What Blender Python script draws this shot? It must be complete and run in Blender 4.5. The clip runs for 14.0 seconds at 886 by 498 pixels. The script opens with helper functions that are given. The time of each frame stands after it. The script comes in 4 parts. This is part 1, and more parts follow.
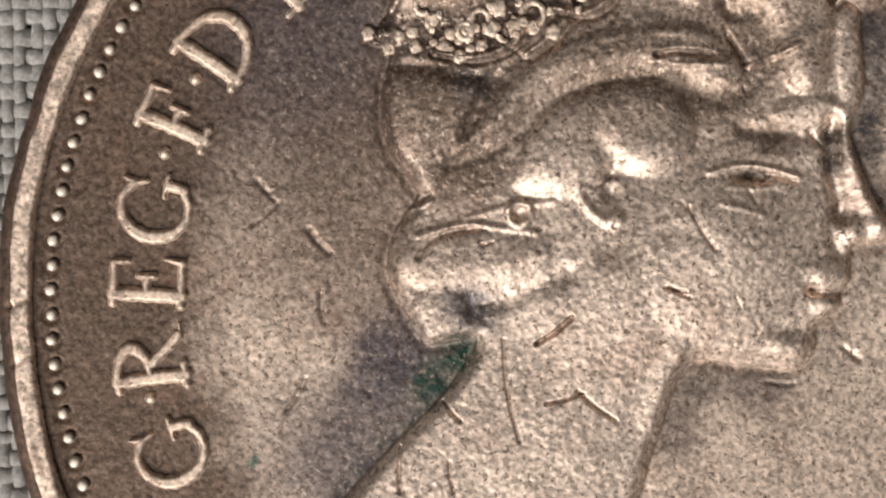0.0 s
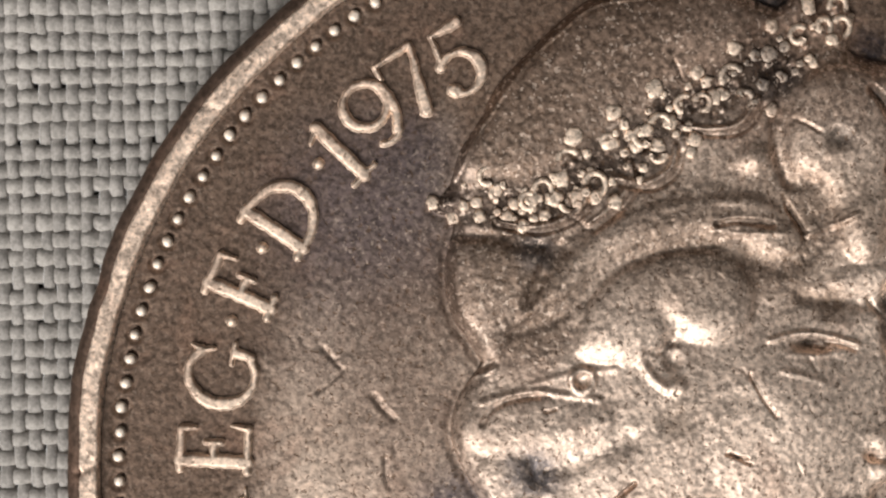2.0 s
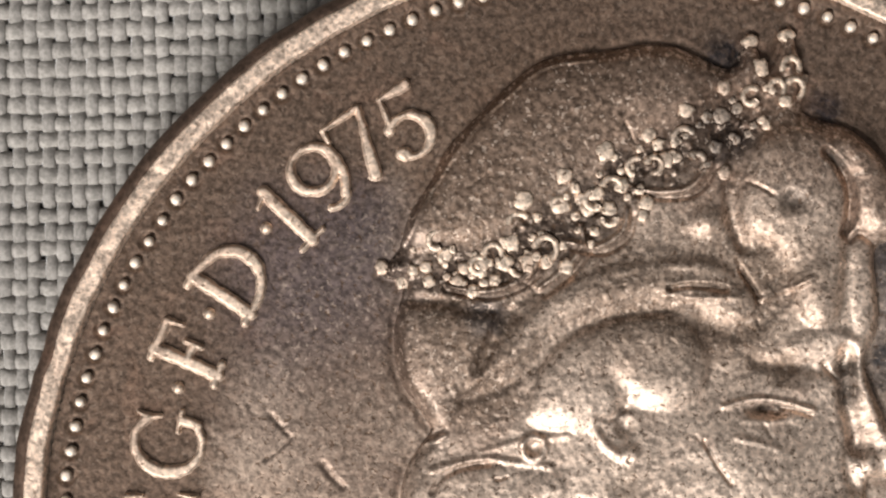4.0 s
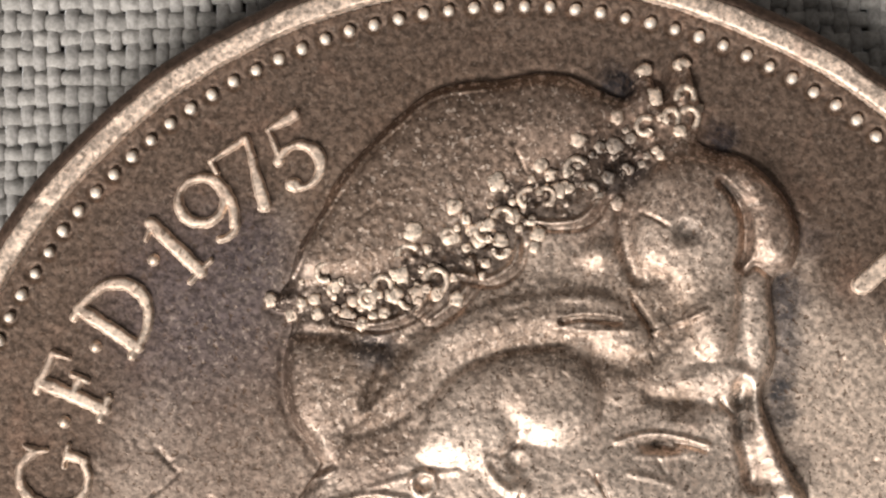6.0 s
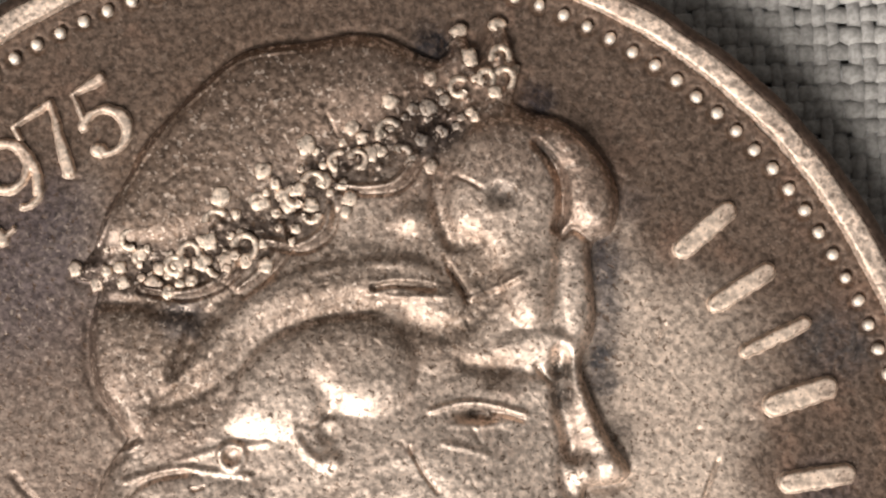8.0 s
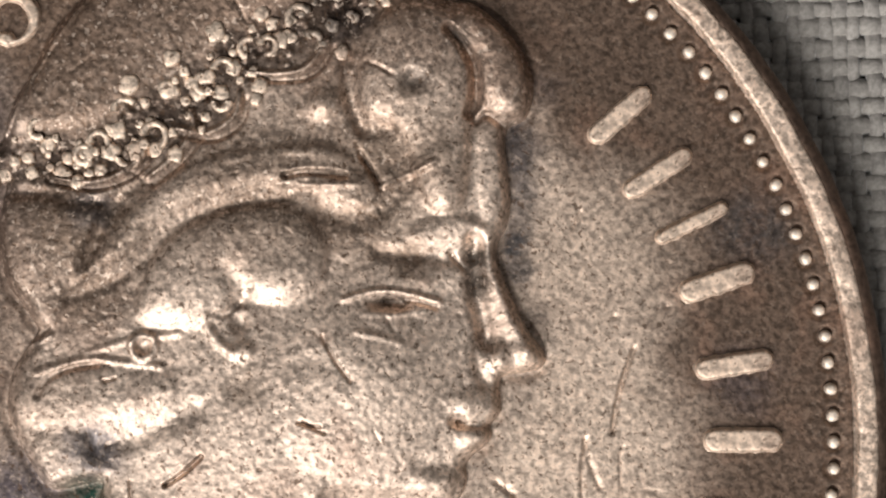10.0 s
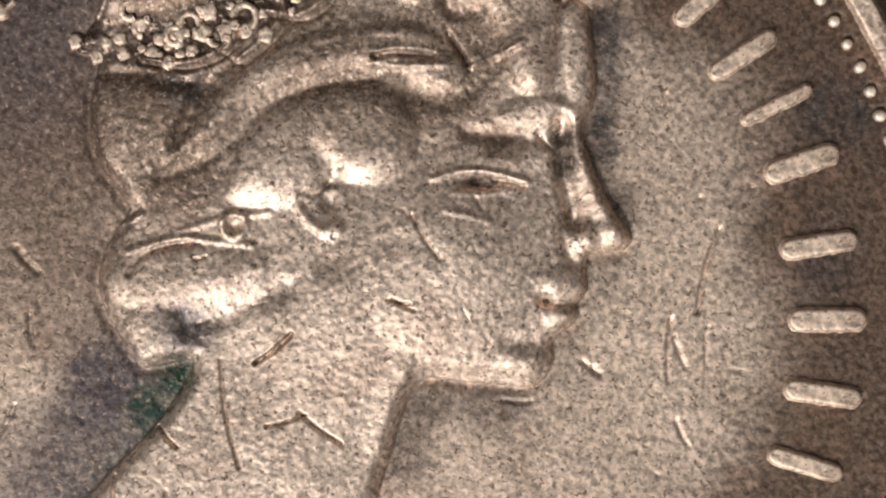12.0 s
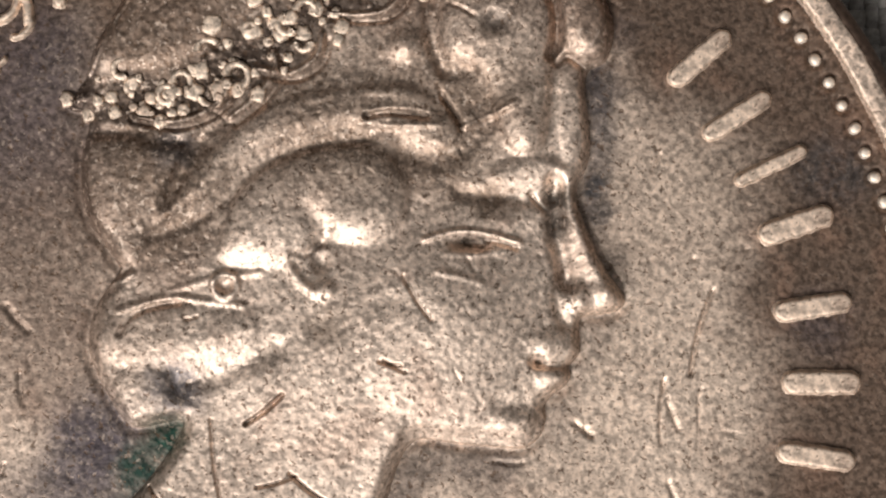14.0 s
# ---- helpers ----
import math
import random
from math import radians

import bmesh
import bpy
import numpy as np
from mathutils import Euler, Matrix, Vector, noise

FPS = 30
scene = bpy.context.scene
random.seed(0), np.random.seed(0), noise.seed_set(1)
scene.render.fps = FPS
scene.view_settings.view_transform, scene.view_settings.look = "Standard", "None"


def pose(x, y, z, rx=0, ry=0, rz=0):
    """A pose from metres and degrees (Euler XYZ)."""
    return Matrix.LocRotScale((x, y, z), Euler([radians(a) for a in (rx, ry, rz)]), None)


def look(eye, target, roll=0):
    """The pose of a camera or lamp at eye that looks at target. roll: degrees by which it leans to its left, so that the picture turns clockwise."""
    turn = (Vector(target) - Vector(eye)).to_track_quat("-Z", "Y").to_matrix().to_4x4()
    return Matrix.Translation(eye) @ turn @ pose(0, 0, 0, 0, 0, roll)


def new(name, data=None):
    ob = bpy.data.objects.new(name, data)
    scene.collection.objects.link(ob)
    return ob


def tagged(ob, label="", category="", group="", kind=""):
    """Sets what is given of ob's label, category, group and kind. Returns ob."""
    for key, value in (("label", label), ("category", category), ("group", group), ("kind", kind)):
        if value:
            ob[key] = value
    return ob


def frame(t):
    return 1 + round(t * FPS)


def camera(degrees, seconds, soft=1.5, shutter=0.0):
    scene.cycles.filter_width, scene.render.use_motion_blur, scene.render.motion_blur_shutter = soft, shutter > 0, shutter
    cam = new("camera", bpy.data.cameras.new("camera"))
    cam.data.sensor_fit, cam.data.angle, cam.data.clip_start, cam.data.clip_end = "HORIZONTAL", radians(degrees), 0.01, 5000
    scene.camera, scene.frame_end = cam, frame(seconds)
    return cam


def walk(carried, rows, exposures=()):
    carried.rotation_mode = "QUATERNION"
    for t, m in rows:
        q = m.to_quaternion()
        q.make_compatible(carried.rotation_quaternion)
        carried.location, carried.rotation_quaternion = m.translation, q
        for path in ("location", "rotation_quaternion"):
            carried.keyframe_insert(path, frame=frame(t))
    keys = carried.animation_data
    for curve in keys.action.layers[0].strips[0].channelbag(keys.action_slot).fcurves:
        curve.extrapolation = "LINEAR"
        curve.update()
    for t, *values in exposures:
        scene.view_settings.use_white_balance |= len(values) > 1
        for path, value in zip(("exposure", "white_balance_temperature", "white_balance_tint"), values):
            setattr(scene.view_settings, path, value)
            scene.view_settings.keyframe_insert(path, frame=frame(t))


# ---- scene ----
# One worn bronze coin (26 mm across) on a linen cloth; inner lengths are in millimetres, MM turns them to metres.
MM = 0.001
R_OUT, Z_RIM, Z_FIELD = 13.12, 1.52, 1.23     # coin: radius, height of rim and of field
cam = camera(24.0, 14.0, soft=2.2)
PATH = [
    (0.0, -3.617, 3.076, 46.052, -2.444, -0.120, -0.000),
    (0.5, -4.475, 3.664, 46.272, -2.142, -0.115, 0.066),
    (1.0, -4.944, 4.733, 46.460, -1.531, -0.192, 0.122),
    (1.5, -4.878, 5.251, 46.531, -1.163, -0.180, -0.093),
    (2.0, -4.941, 5.405, 46.580, -0.789, -0.056, -0.091),
    (2.5, -4.934, 5.425, 46.583, -0.467, -0.072, -0.137),
    (3.0, -4.800, 5.780, 46.524, -0.387, -0.233, -0.225),
    (3.2, -4.569, 5.988, 46.401, -0.262, -0.202, -0.249),
    (5.3, -2.027, 5.670, 45.647, 1.212, 0.840, -0.249),
    (5.5, -1.693, 5.724, 45.594, 1.274, 0.858, -0.297),
    (6.0, -0.737, 5.676, 45.257, 1.516, 0.964, -0.243),
    (6.5, 0.632, 5.301, 44.780, 2.234, 0.943, -0.456),
    (7.0, 1.432, 4.755, 44.478, 2.778, 0.863, -0.442),
    (7.5, 2.029, 4.118, 44.241, 3.576, 0.666, -0.540),
    (8.0, 2.400, 3.888, 43.935, 2.971, 0.014, -0.684),
    (8.2, 2.747, 3.572, 43.805, 2.958, -0.004, -0.801),
    (10.3, 4.132, 2.852, 43.455, 0.782, -0.010, -1.158),
    (10.5, 4.046, 2.582, 43.469, 0.763, 0.006, -1.179),
    (11.0, 3.733, 1.427, 43.661, 0.844, 0.263, -1.307),
    (11.5, 3.066, 0.775, 43.760, 0.957, 0.284, -1.227),
    (12.0, 2.443, 0.628, 43.809, 1.027, 0.186, -1.082),
    (12.5, 3.043, 0.969, 43.719, 1.104, 0.569, -1.007),
    (13.0, 3.427, 1.100, 43.619, 1.235, 0.672, -0.953),
    (13.5, 3.124, 1.763, 43.659, 0.974, 0.467, -0.854),
    (14.0, 2.705, 1.704, 43.632, 1.233, 0.296, -0.834),
]
walk(cam, [(t, pose(x * MM, y * MM, z * MM, rx, ry, rz)) for t, x, y, z, rx, ry, rz in PATH],
     exposures=[(0.0, -0.24), (2.0, -0.12), (3.0, -0.03), (5.5, 0.02), (7.0, 0.12), (8.0, 0.08), (10.5, -0.20), (11.5, -0.27), (14.0, -0.17)])

# ---- light: a bright overcast sky over added yard walls, the sun's glow from the open side ----
world = bpy.data.worlds.new("overcast_sky")
world.use_nodes = True
world.node_tree.nodes["Background"].inputs[0].default_value = (1.0, 0.98, 0.96, 1)
world.node_tree.nodes["Background"].inputs[1].default_value = 0.14
scene.world = world
sun = bpy.data.lights.new("sun", "SUN")
sun.energy, sun.angle, sun.color = 5.4, radians(36), (1.0, 0.97, 0.94)
sun_ob = new("sun", sun)
sun_ob.matrix_world = look((-0.50, -0.95, 0.86), (0, 0, 0))


# ---- materials ----
class Nodes:
    """A material's node tree, with short calls."""

    def __init__(self, name):
        self.mat = bpy.data.materials.new(name)
        self.mat.use_nodes = True
        self.tree = self.mat.node_tree
        self.bsdf = self.tree.nodes["Principled BSDF"]

    def node(self, kind, operation=""):
        n = self.tree.nodes.new(kind)
        if operation:
            n.operation = operation
        return n

    def put(self, socket, value):
        if isinstance(value, bpy.types.NodeSocket):
            self.tree.links.new(value, socket)
        elif isinstance(value, (tuple, list)) and len(value) == 3 and socket.type == "RGBA":
            socket.default_value = (*value, 1)
        else:
            socket.default_value = value

    def coords(self):
        """Object coordinates in millimetres."""
        tc = self.node("ShaderNodeTexCoord")
        m = self.node("ShaderNodeVectorMath", operation="SCALE")
        self.tree.links.new(tc.outputs["Object"], m.inputs[0])
        m.inputs["Scale"].default_value = 1000.0
        return m.outputs[0]

    def oblique(self, vec):
        """The same space turned askew, so that no grain runs along an axis."""
        n = self.node("ShaderNodeVectorRotate")
        n.rotation_type = "AXIS_ANGLE"
        self.put(n.inputs["Vector"], vec)
        n.inputs["Axis"].default_value, n.inputs["Angle"].default_value = (0.62, 0.48, 0.62), 0.93
        return n.outputs[0]

    def math(self, op, a, b=0.0, clamp=False):
        n = self.node("ShaderNodeMath", op)
        n.use_clamp = clamp
        self.put(n.inputs[0], a), self.put(n.inputs[1], b)
        return n.outputs[0]

    def noise(self, vec, scale, detail=3.0, rough=0.55, distort=0.0):
        n = self.node("ShaderNodeTexNoise")
        self.put(n.inputs["Vector"], vec)
        n.inputs["Scale"].default_value, n.inputs["Detail"].default_value = scale, detail
        n.inputs["Roughness"].default_value, n.inputs["Distortion"].default_value = rough, distort
        return n.outputs[0]

    def span(self, v, a, b, lo=0.0, hi=1.0):
        n = self.node("ShaderNodeMapRange")
        n.interpolation_type = "SMOOTHSTEP"
        self.put(n.inputs["Value"], v)
        for key, value in (("From Min", a), ("From Max", b), ("To Min", lo), ("To Max", hi)):
            n.inputs[key].default_value = value
        return n.outputs[0]

    def mix(self, fac, a, b, blend="MIX"):
        n = self.node("ShaderNodeMix")
        n.data_type, n.blend_type = "RGBA", blend
        self.put(n.inputs[0], fac), self.put(n.inputs[6], a), self.put(n.inputs[7], b)
        return n.outputs[2]

    def vec(self, op, a, b):
        n = self.node("ShaderNodeVectorMath", operation=op)
        self.put(n.inputs[0], a), self.put(n.inputs[1], b)
        return n.outputs["Value"] if op in ("LENGTH", "DISTANCE") else n.outputs[0]

    def bump(self, height, strength, distance):
        n = self.node("ShaderNodeBump")
        n.inputs["Strength"].default_value, n.inputs["Distance"].default_value = strength, distance
        self.put(n.inputs["Height"], height)
        self.put(self.bsdf.inputs["Normal"], n.outputs[0])


# coin tarnish and painted light and shade: middle (mm), half size, colour, how strong
TARNISH_SHADING = [
    (-5.60, 4.50, 1.7, (0.110, 0.085, 0.085), 0.55),
    # next eight: shade painted into temple, nose side and hair hollows
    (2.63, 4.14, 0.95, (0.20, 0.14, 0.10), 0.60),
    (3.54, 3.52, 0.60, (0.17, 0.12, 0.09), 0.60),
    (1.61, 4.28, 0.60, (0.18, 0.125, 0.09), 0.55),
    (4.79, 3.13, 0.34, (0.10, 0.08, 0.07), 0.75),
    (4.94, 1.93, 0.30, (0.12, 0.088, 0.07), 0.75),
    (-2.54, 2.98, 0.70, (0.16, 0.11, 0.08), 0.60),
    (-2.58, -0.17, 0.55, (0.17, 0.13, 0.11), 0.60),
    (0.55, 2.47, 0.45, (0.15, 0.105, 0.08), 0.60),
    (-3.60, 3.60, 1.9, (0.150, 0.105, 0.080), 0.60),
    (-6.50, 6.00, 2.4, (0.120, 0.092, 0.085), 0.60),
    (-7.20, 3.00, 2.1, (0.150, 0.110, 0.092), 0.55),
    (-1.00, 6.20, 1.5, (0.140, 0.095, 0.070), 0.50),
    (3.30, 6.10, 1.2, (0.200, 0.140, 0.100), 0.50),
    (-5.60, 0.60, 1.8, (0.210, 0.150, 0.120), 0.45),
    (-4.06, 4.21, 1.9, (0.20, 0.14, 0.105), 0.75),
    (-3.82, 1.06, 1.3, (0.26, 0.185, 0.14), 0.5),
    (-3.15, 7.33, 2.4, (0.19, 0.13, 0.095), 0.8),
    (-0.10, 9.29, 2.5, (0.19, 0.128, 0.094), 0.8),
    (1.97, 6.57, 1.5, (0.24, 0.165, 0.12), 0.55),
    (0.05, 4.81, 1.8, (0.22, 0.155, 0.115), 0.6),
    # shade painted into the groove between the front curls
    (4.61, 8.01, 0.35, (0.075, 0.062, 0.052), 0.85),
    (-6.63, 5.37, 2.5, (0.13, 0.098, 0.095), 0.75),
    (-5.51, 2.88, 2.2, (0.19, 0.135, 0.105), 0.7),
    # two pale patches paint brighter light into the field's right side
    (6.79, -0.56, 3.0, (0.68, 0.545, 0.44), 0.7),
    (7.39, 3.65, 2.2, (0.68, 0.545, 0.44), 0.6),
    (-5.27, 6.84, 1.2, (0.07, 0.055, 0.06), 0.65),
    (-6.25, -3.08, 1.9, (0.12, 0.095, 0.095), 0.5),
    (-4.67, -1.25, 1.3, (0.075, 0.062, 0.072), 0.85),
    (-3.15, -1.07, 0.55, (0.018, 0.055, 0.04), 1.0),
    (-3.76, -1.74, 0.6, (0.02, 0.05, 0.038), 0.95),
    (-2.97, -0.09, 0.75, (0.08, 0.08, 0.095), 0.8),
    # next twelve: darker browns, with shade painted into eye, nose and ear hollows
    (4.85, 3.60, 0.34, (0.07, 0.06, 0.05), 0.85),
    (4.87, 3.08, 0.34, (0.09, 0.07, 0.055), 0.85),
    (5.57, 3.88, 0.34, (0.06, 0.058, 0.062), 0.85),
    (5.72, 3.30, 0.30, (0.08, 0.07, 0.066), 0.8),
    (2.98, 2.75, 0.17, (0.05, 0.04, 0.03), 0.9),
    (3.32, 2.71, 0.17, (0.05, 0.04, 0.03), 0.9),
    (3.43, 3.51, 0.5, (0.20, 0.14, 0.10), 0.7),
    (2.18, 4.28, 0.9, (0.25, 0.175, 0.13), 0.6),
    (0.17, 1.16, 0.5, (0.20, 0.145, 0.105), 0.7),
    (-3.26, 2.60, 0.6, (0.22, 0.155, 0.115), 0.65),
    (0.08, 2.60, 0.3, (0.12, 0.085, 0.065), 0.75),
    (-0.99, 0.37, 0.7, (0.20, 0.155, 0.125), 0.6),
    (-1.28, 8.95, 2.6, (0.150, 0.099, 0.070), 0.75),
    (1.52, 8.22, 1.6, (0.17, 0.115, 0.085), 0.6),
    (-2.92, 7.09, 2.1, (0.150, 0.099, 0.070), 0.72),
    (2.93, 8.44, 1.3, (0.18, 0.12, 0.085), 0.6),
    (0.58, 5.18, 1.9, (0.16, 0.108, 0.075), 0.7),
    (-2.89, 4.32, 1.9, (0.16, 0.108, 0.075), 0.72),
    (3.2, 5.2, 1.7, (0.20, 0.140, 0.10), 0.65),
    (-7.61, -3.39, 0.18, (0.06, 0.16, 0.11), 0.7),
    (2.22, 10.26, 0.62, (0.025, 0.023, 0.026), 0.95),
    (2.34, 8.44, 0.6, (0.03, 0.027, 0.03), 0.85),
    (4.43, 9.15, 0.42, (0.028, 0.025, 0.03), 0.9),
    (-2.93, 4.76, 0.55, (0.05, 0.05, 0.06), 0.7),
    # shade painted into the front curl's hollow
    (3.67, 7.26, 0.42, (0.075, 0.06, 0.05), 0.9),
    (10.44, 4.07, 1.0, (0.06, 0.058, 0.06), 0.7),
    (10.14, 0.98, 0.9, (0.07, 0.06, 0.07), 0.5),
]
# darker brown along the crown's band
BAND_BROWN = [
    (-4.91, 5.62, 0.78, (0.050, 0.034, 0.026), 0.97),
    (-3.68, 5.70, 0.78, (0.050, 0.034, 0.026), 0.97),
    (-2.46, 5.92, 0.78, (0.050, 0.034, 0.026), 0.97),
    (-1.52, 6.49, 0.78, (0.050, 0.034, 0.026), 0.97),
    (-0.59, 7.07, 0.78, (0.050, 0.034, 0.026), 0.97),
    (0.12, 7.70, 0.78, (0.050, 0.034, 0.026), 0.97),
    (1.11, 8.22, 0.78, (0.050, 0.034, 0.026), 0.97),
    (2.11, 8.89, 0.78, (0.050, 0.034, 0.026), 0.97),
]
# dirt on the crown's raised pieces
CROWN_DIRT = [(2.07, 8.57, 0.95, (0.10, 0.085, 0.08), 0.8)]
# dirt on the ground of the coin alone, with shade painted in beside the face
GROUND_DIRT_SHADE = [
    (-4.30, -0.77, 1.25, (0.105, 0.088, 0.092), 0.65),
    (-4.67, -1.75, 1.25, (0.105, 0.088, 0.092), 0.65),
    (-5.28, -2.61, 1.25, (0.105, 0.088, 0.092), 0.65),
    (-5.95, -3.59, 1.25, (0.105, 0.088, 0.092), 0.65),
    (-3.15, -1.26, 0.50, (0.035, 0.042, 0.043), 0.90),
    (-3.63, -2.06, 0.50, (0.035, 0.042, 0.043), 0.90),
    (-4.12, -2.59, 0.50, (0.035, 0.042, 0.043), 0.90),
    (-4.61, -3.08, 0.50, (0.035, 0.042, 0.043), 0.90),
    (-5.16, -3.62, 0.50, (0.035, 0.042, 0.043), 0.90),
    (-5.67, -4.14, 0.50, (0.035, 0.042, 0.043), 0.90),
    # from here, dark spots follow the face and neck: dirt and painted cast shadow
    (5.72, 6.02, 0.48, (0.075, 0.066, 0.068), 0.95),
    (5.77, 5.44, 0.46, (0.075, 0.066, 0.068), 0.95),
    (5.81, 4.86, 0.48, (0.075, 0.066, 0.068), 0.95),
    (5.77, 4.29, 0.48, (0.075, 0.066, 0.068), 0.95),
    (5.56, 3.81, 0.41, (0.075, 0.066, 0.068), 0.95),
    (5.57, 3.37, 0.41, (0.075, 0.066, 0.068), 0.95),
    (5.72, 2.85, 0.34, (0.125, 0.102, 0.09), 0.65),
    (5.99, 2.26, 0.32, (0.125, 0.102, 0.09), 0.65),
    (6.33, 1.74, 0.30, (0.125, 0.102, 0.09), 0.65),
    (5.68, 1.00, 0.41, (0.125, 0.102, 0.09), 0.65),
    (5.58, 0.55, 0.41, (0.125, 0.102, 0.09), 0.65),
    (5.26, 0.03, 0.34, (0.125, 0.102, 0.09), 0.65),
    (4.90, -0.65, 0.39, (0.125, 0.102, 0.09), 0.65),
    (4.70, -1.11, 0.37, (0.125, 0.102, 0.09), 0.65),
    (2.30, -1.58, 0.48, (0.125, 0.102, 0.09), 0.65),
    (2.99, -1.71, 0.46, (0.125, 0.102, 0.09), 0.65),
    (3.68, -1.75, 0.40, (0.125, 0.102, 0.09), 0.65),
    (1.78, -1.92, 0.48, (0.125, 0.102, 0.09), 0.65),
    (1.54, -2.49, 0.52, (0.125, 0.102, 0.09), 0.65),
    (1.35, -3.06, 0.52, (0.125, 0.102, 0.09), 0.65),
    (-6.24, 1.67, 2.6, (0.20, 0.138, 0.10), 0.5),
    (-5.87, 4.69, 2.2, (0.13, 0.095, 0.075), 0.55),
    (6.87, 3.34, 1.8, (0.27, 0.19, 0.145), 0.4),
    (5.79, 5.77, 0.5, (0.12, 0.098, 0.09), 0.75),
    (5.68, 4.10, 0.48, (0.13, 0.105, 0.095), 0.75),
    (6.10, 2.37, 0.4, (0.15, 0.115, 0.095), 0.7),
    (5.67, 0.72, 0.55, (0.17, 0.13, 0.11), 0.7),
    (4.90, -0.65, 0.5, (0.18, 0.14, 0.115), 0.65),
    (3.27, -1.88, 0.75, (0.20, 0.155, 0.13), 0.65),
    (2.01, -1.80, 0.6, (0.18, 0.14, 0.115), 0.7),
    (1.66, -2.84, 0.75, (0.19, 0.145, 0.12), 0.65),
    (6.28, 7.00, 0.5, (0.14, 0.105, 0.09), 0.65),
    (-5.08, 4.33, 0.5, (0.13, 0.095, 0.085), 0.7),
    (-4.93, 1.30, 0.5, (0.17, 0.12, 0.095), 0.65),
]


def coin_metal(name, bright, brown, ring, grain, rough=0.55, stain_shading="", start=7.0, wear=0.0):
    """Old bronze: brown tarnish towards the legend, coloured staining, painted light and shade, speckle and pits;
    wear: how far the high spots are rubbed bright.
    """
    m = Nodes(name)
    p = m.coords()
    g = m.oblique(p)
    warp = m.noise(g, 1.1, 4.0)
    wob = m.math("MULTIPLY", m.math("SUBTRACT", warp, 0.5), 2.4)
    sep = m.node("ShaderNodeSeparateXYZ")
    m.put(sep.inputs[0], p)
    flat = m.node("ShaderNodeCombineXYZ")
    m.put(flat.inputs[0], sep.outputs[0]), m.put(flat.inputs[1], sep.outputs[1])
    far = m.math("ADD", m.vec("LENGTH", flat.outputs[0], (0, 0, 0)), wob)
    age = m.math("MULTIPLY", m.span(far, start, 9.5), ring)
    soft = m.span(m.noise(g, 0.45, 3.0), 0.36, 0.68)
    age = m.math("MAXIMUM", age, m.math("MULTIPLY", soft, 0.25))
    col = m.mix(age, bright, brown)
    red = m.span(m.noise(g, 0.8, 2.0, 0.5, 0.6), 0.52, 0.74, 0, 0.36)
    col = m.mix(red, col, (0.28, 0.165, 0.115))
    if stain_shading:
        drift = m.node("ShaderNodeTexNoise")
        m.put(drift.inputs["Vector"], g)
        drift.inputs["Scale"].default_value, drift.inputs["Detail"].default_value, drift.inputs["Roughness"].default_value = 1.3, 5.0, 0.68
        pull = m.node("ShaderNodeVectorMath", "SCALE")
        m.put(pull.inputs[0], m.vec("SUBTRACT", drift.outputs["Color"], (0.5, 0.5, 0.5)))
        pull.inputs["Scale"].default_value = 0.9
        torn = m.vec("MULTIPLY", m.vec("ADD", flat.outputs[0], pull.outputs[0]), (1, 1, 0))
        fret = m.span(m.noise(m.vec("ADD", g, (5.5, 2.2, 0)), 6.0, 2.0, 0.55, 0.4), 0.42, 0.62, 1.0, 0.68)
        for x, y, size, tint, much in {"field": GROUND_DIRT_SHADE + TARNISH_SHADING, "relief": TARNISH_SHADING + BAND_BROWN, "crown": CROWN_DIRT}[stain_shading]:
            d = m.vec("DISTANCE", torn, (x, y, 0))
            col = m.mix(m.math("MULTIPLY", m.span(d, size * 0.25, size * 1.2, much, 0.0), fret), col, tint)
    # speckle: crowded pale and dark flecks, pits
    fine = m.noise(g, 9.5, 1.0, 0.6)
    mid = m.noise(g, 7.5, 2.0, 0.6, 0.25)
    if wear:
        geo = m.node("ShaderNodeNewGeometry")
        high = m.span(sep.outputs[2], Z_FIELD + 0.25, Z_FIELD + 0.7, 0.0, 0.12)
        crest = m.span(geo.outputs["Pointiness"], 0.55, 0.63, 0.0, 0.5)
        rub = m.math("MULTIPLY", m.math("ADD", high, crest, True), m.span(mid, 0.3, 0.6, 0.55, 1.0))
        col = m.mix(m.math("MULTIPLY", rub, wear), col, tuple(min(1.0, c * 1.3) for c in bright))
    light = m.math("ADD", m.span(fine, 0.36, 0.64, 1 - 0.15 * grain, 1 + 0.15 * grain), m.span(mid, 0.36, 0.64, -0.22 * grain, 0.22 * grain))
    light = m.math("ADD", m.math("MULTIPLY", m.math("SUBTRACT", light, 1.0), m.span(age, 0.3, 1.0, 1.0, 1.15)), 1.0)
    shade = m.node("ShaderNodeCombineXYZ")
    for n in range(3):
        m.put(shade.inputs[n], light)
    col = m.mix(1.0, col, shade.outputs[0], "MULTIPLY")
    pit = m.span(m.noise(m.vec("ADD", g, (3.7, 9.1, 0)), 9.0, 1.5, 0.55, 0.25), 0.32, 0.395, 0.72 * grain, 0.0)
    pit = m.math("MULTIPLY", pit, m.span(age, 0.2, 1.0, 1.0, 0.6))
    col = m.mix(pit, col, (0.12, 0.074, 0.048))
    fleck = m.span(m.noise(m.vec("ADD", g, (17.3, 4.4, 0)), 8.0, 1.0, 0.6, 0.4), 0.615 if wear else 0.63, 0.68, 0.0, (0.55 if wear else 0.3) * grain)
    if not wear:
        fleck = m.math("MULTIPLY", fleck, m.span(age, 0.3, 1.0, 1.0, 0.35))
    col = m.mix(fleck, col, tuple(min(0.8, c * 1.12) for c in bright))
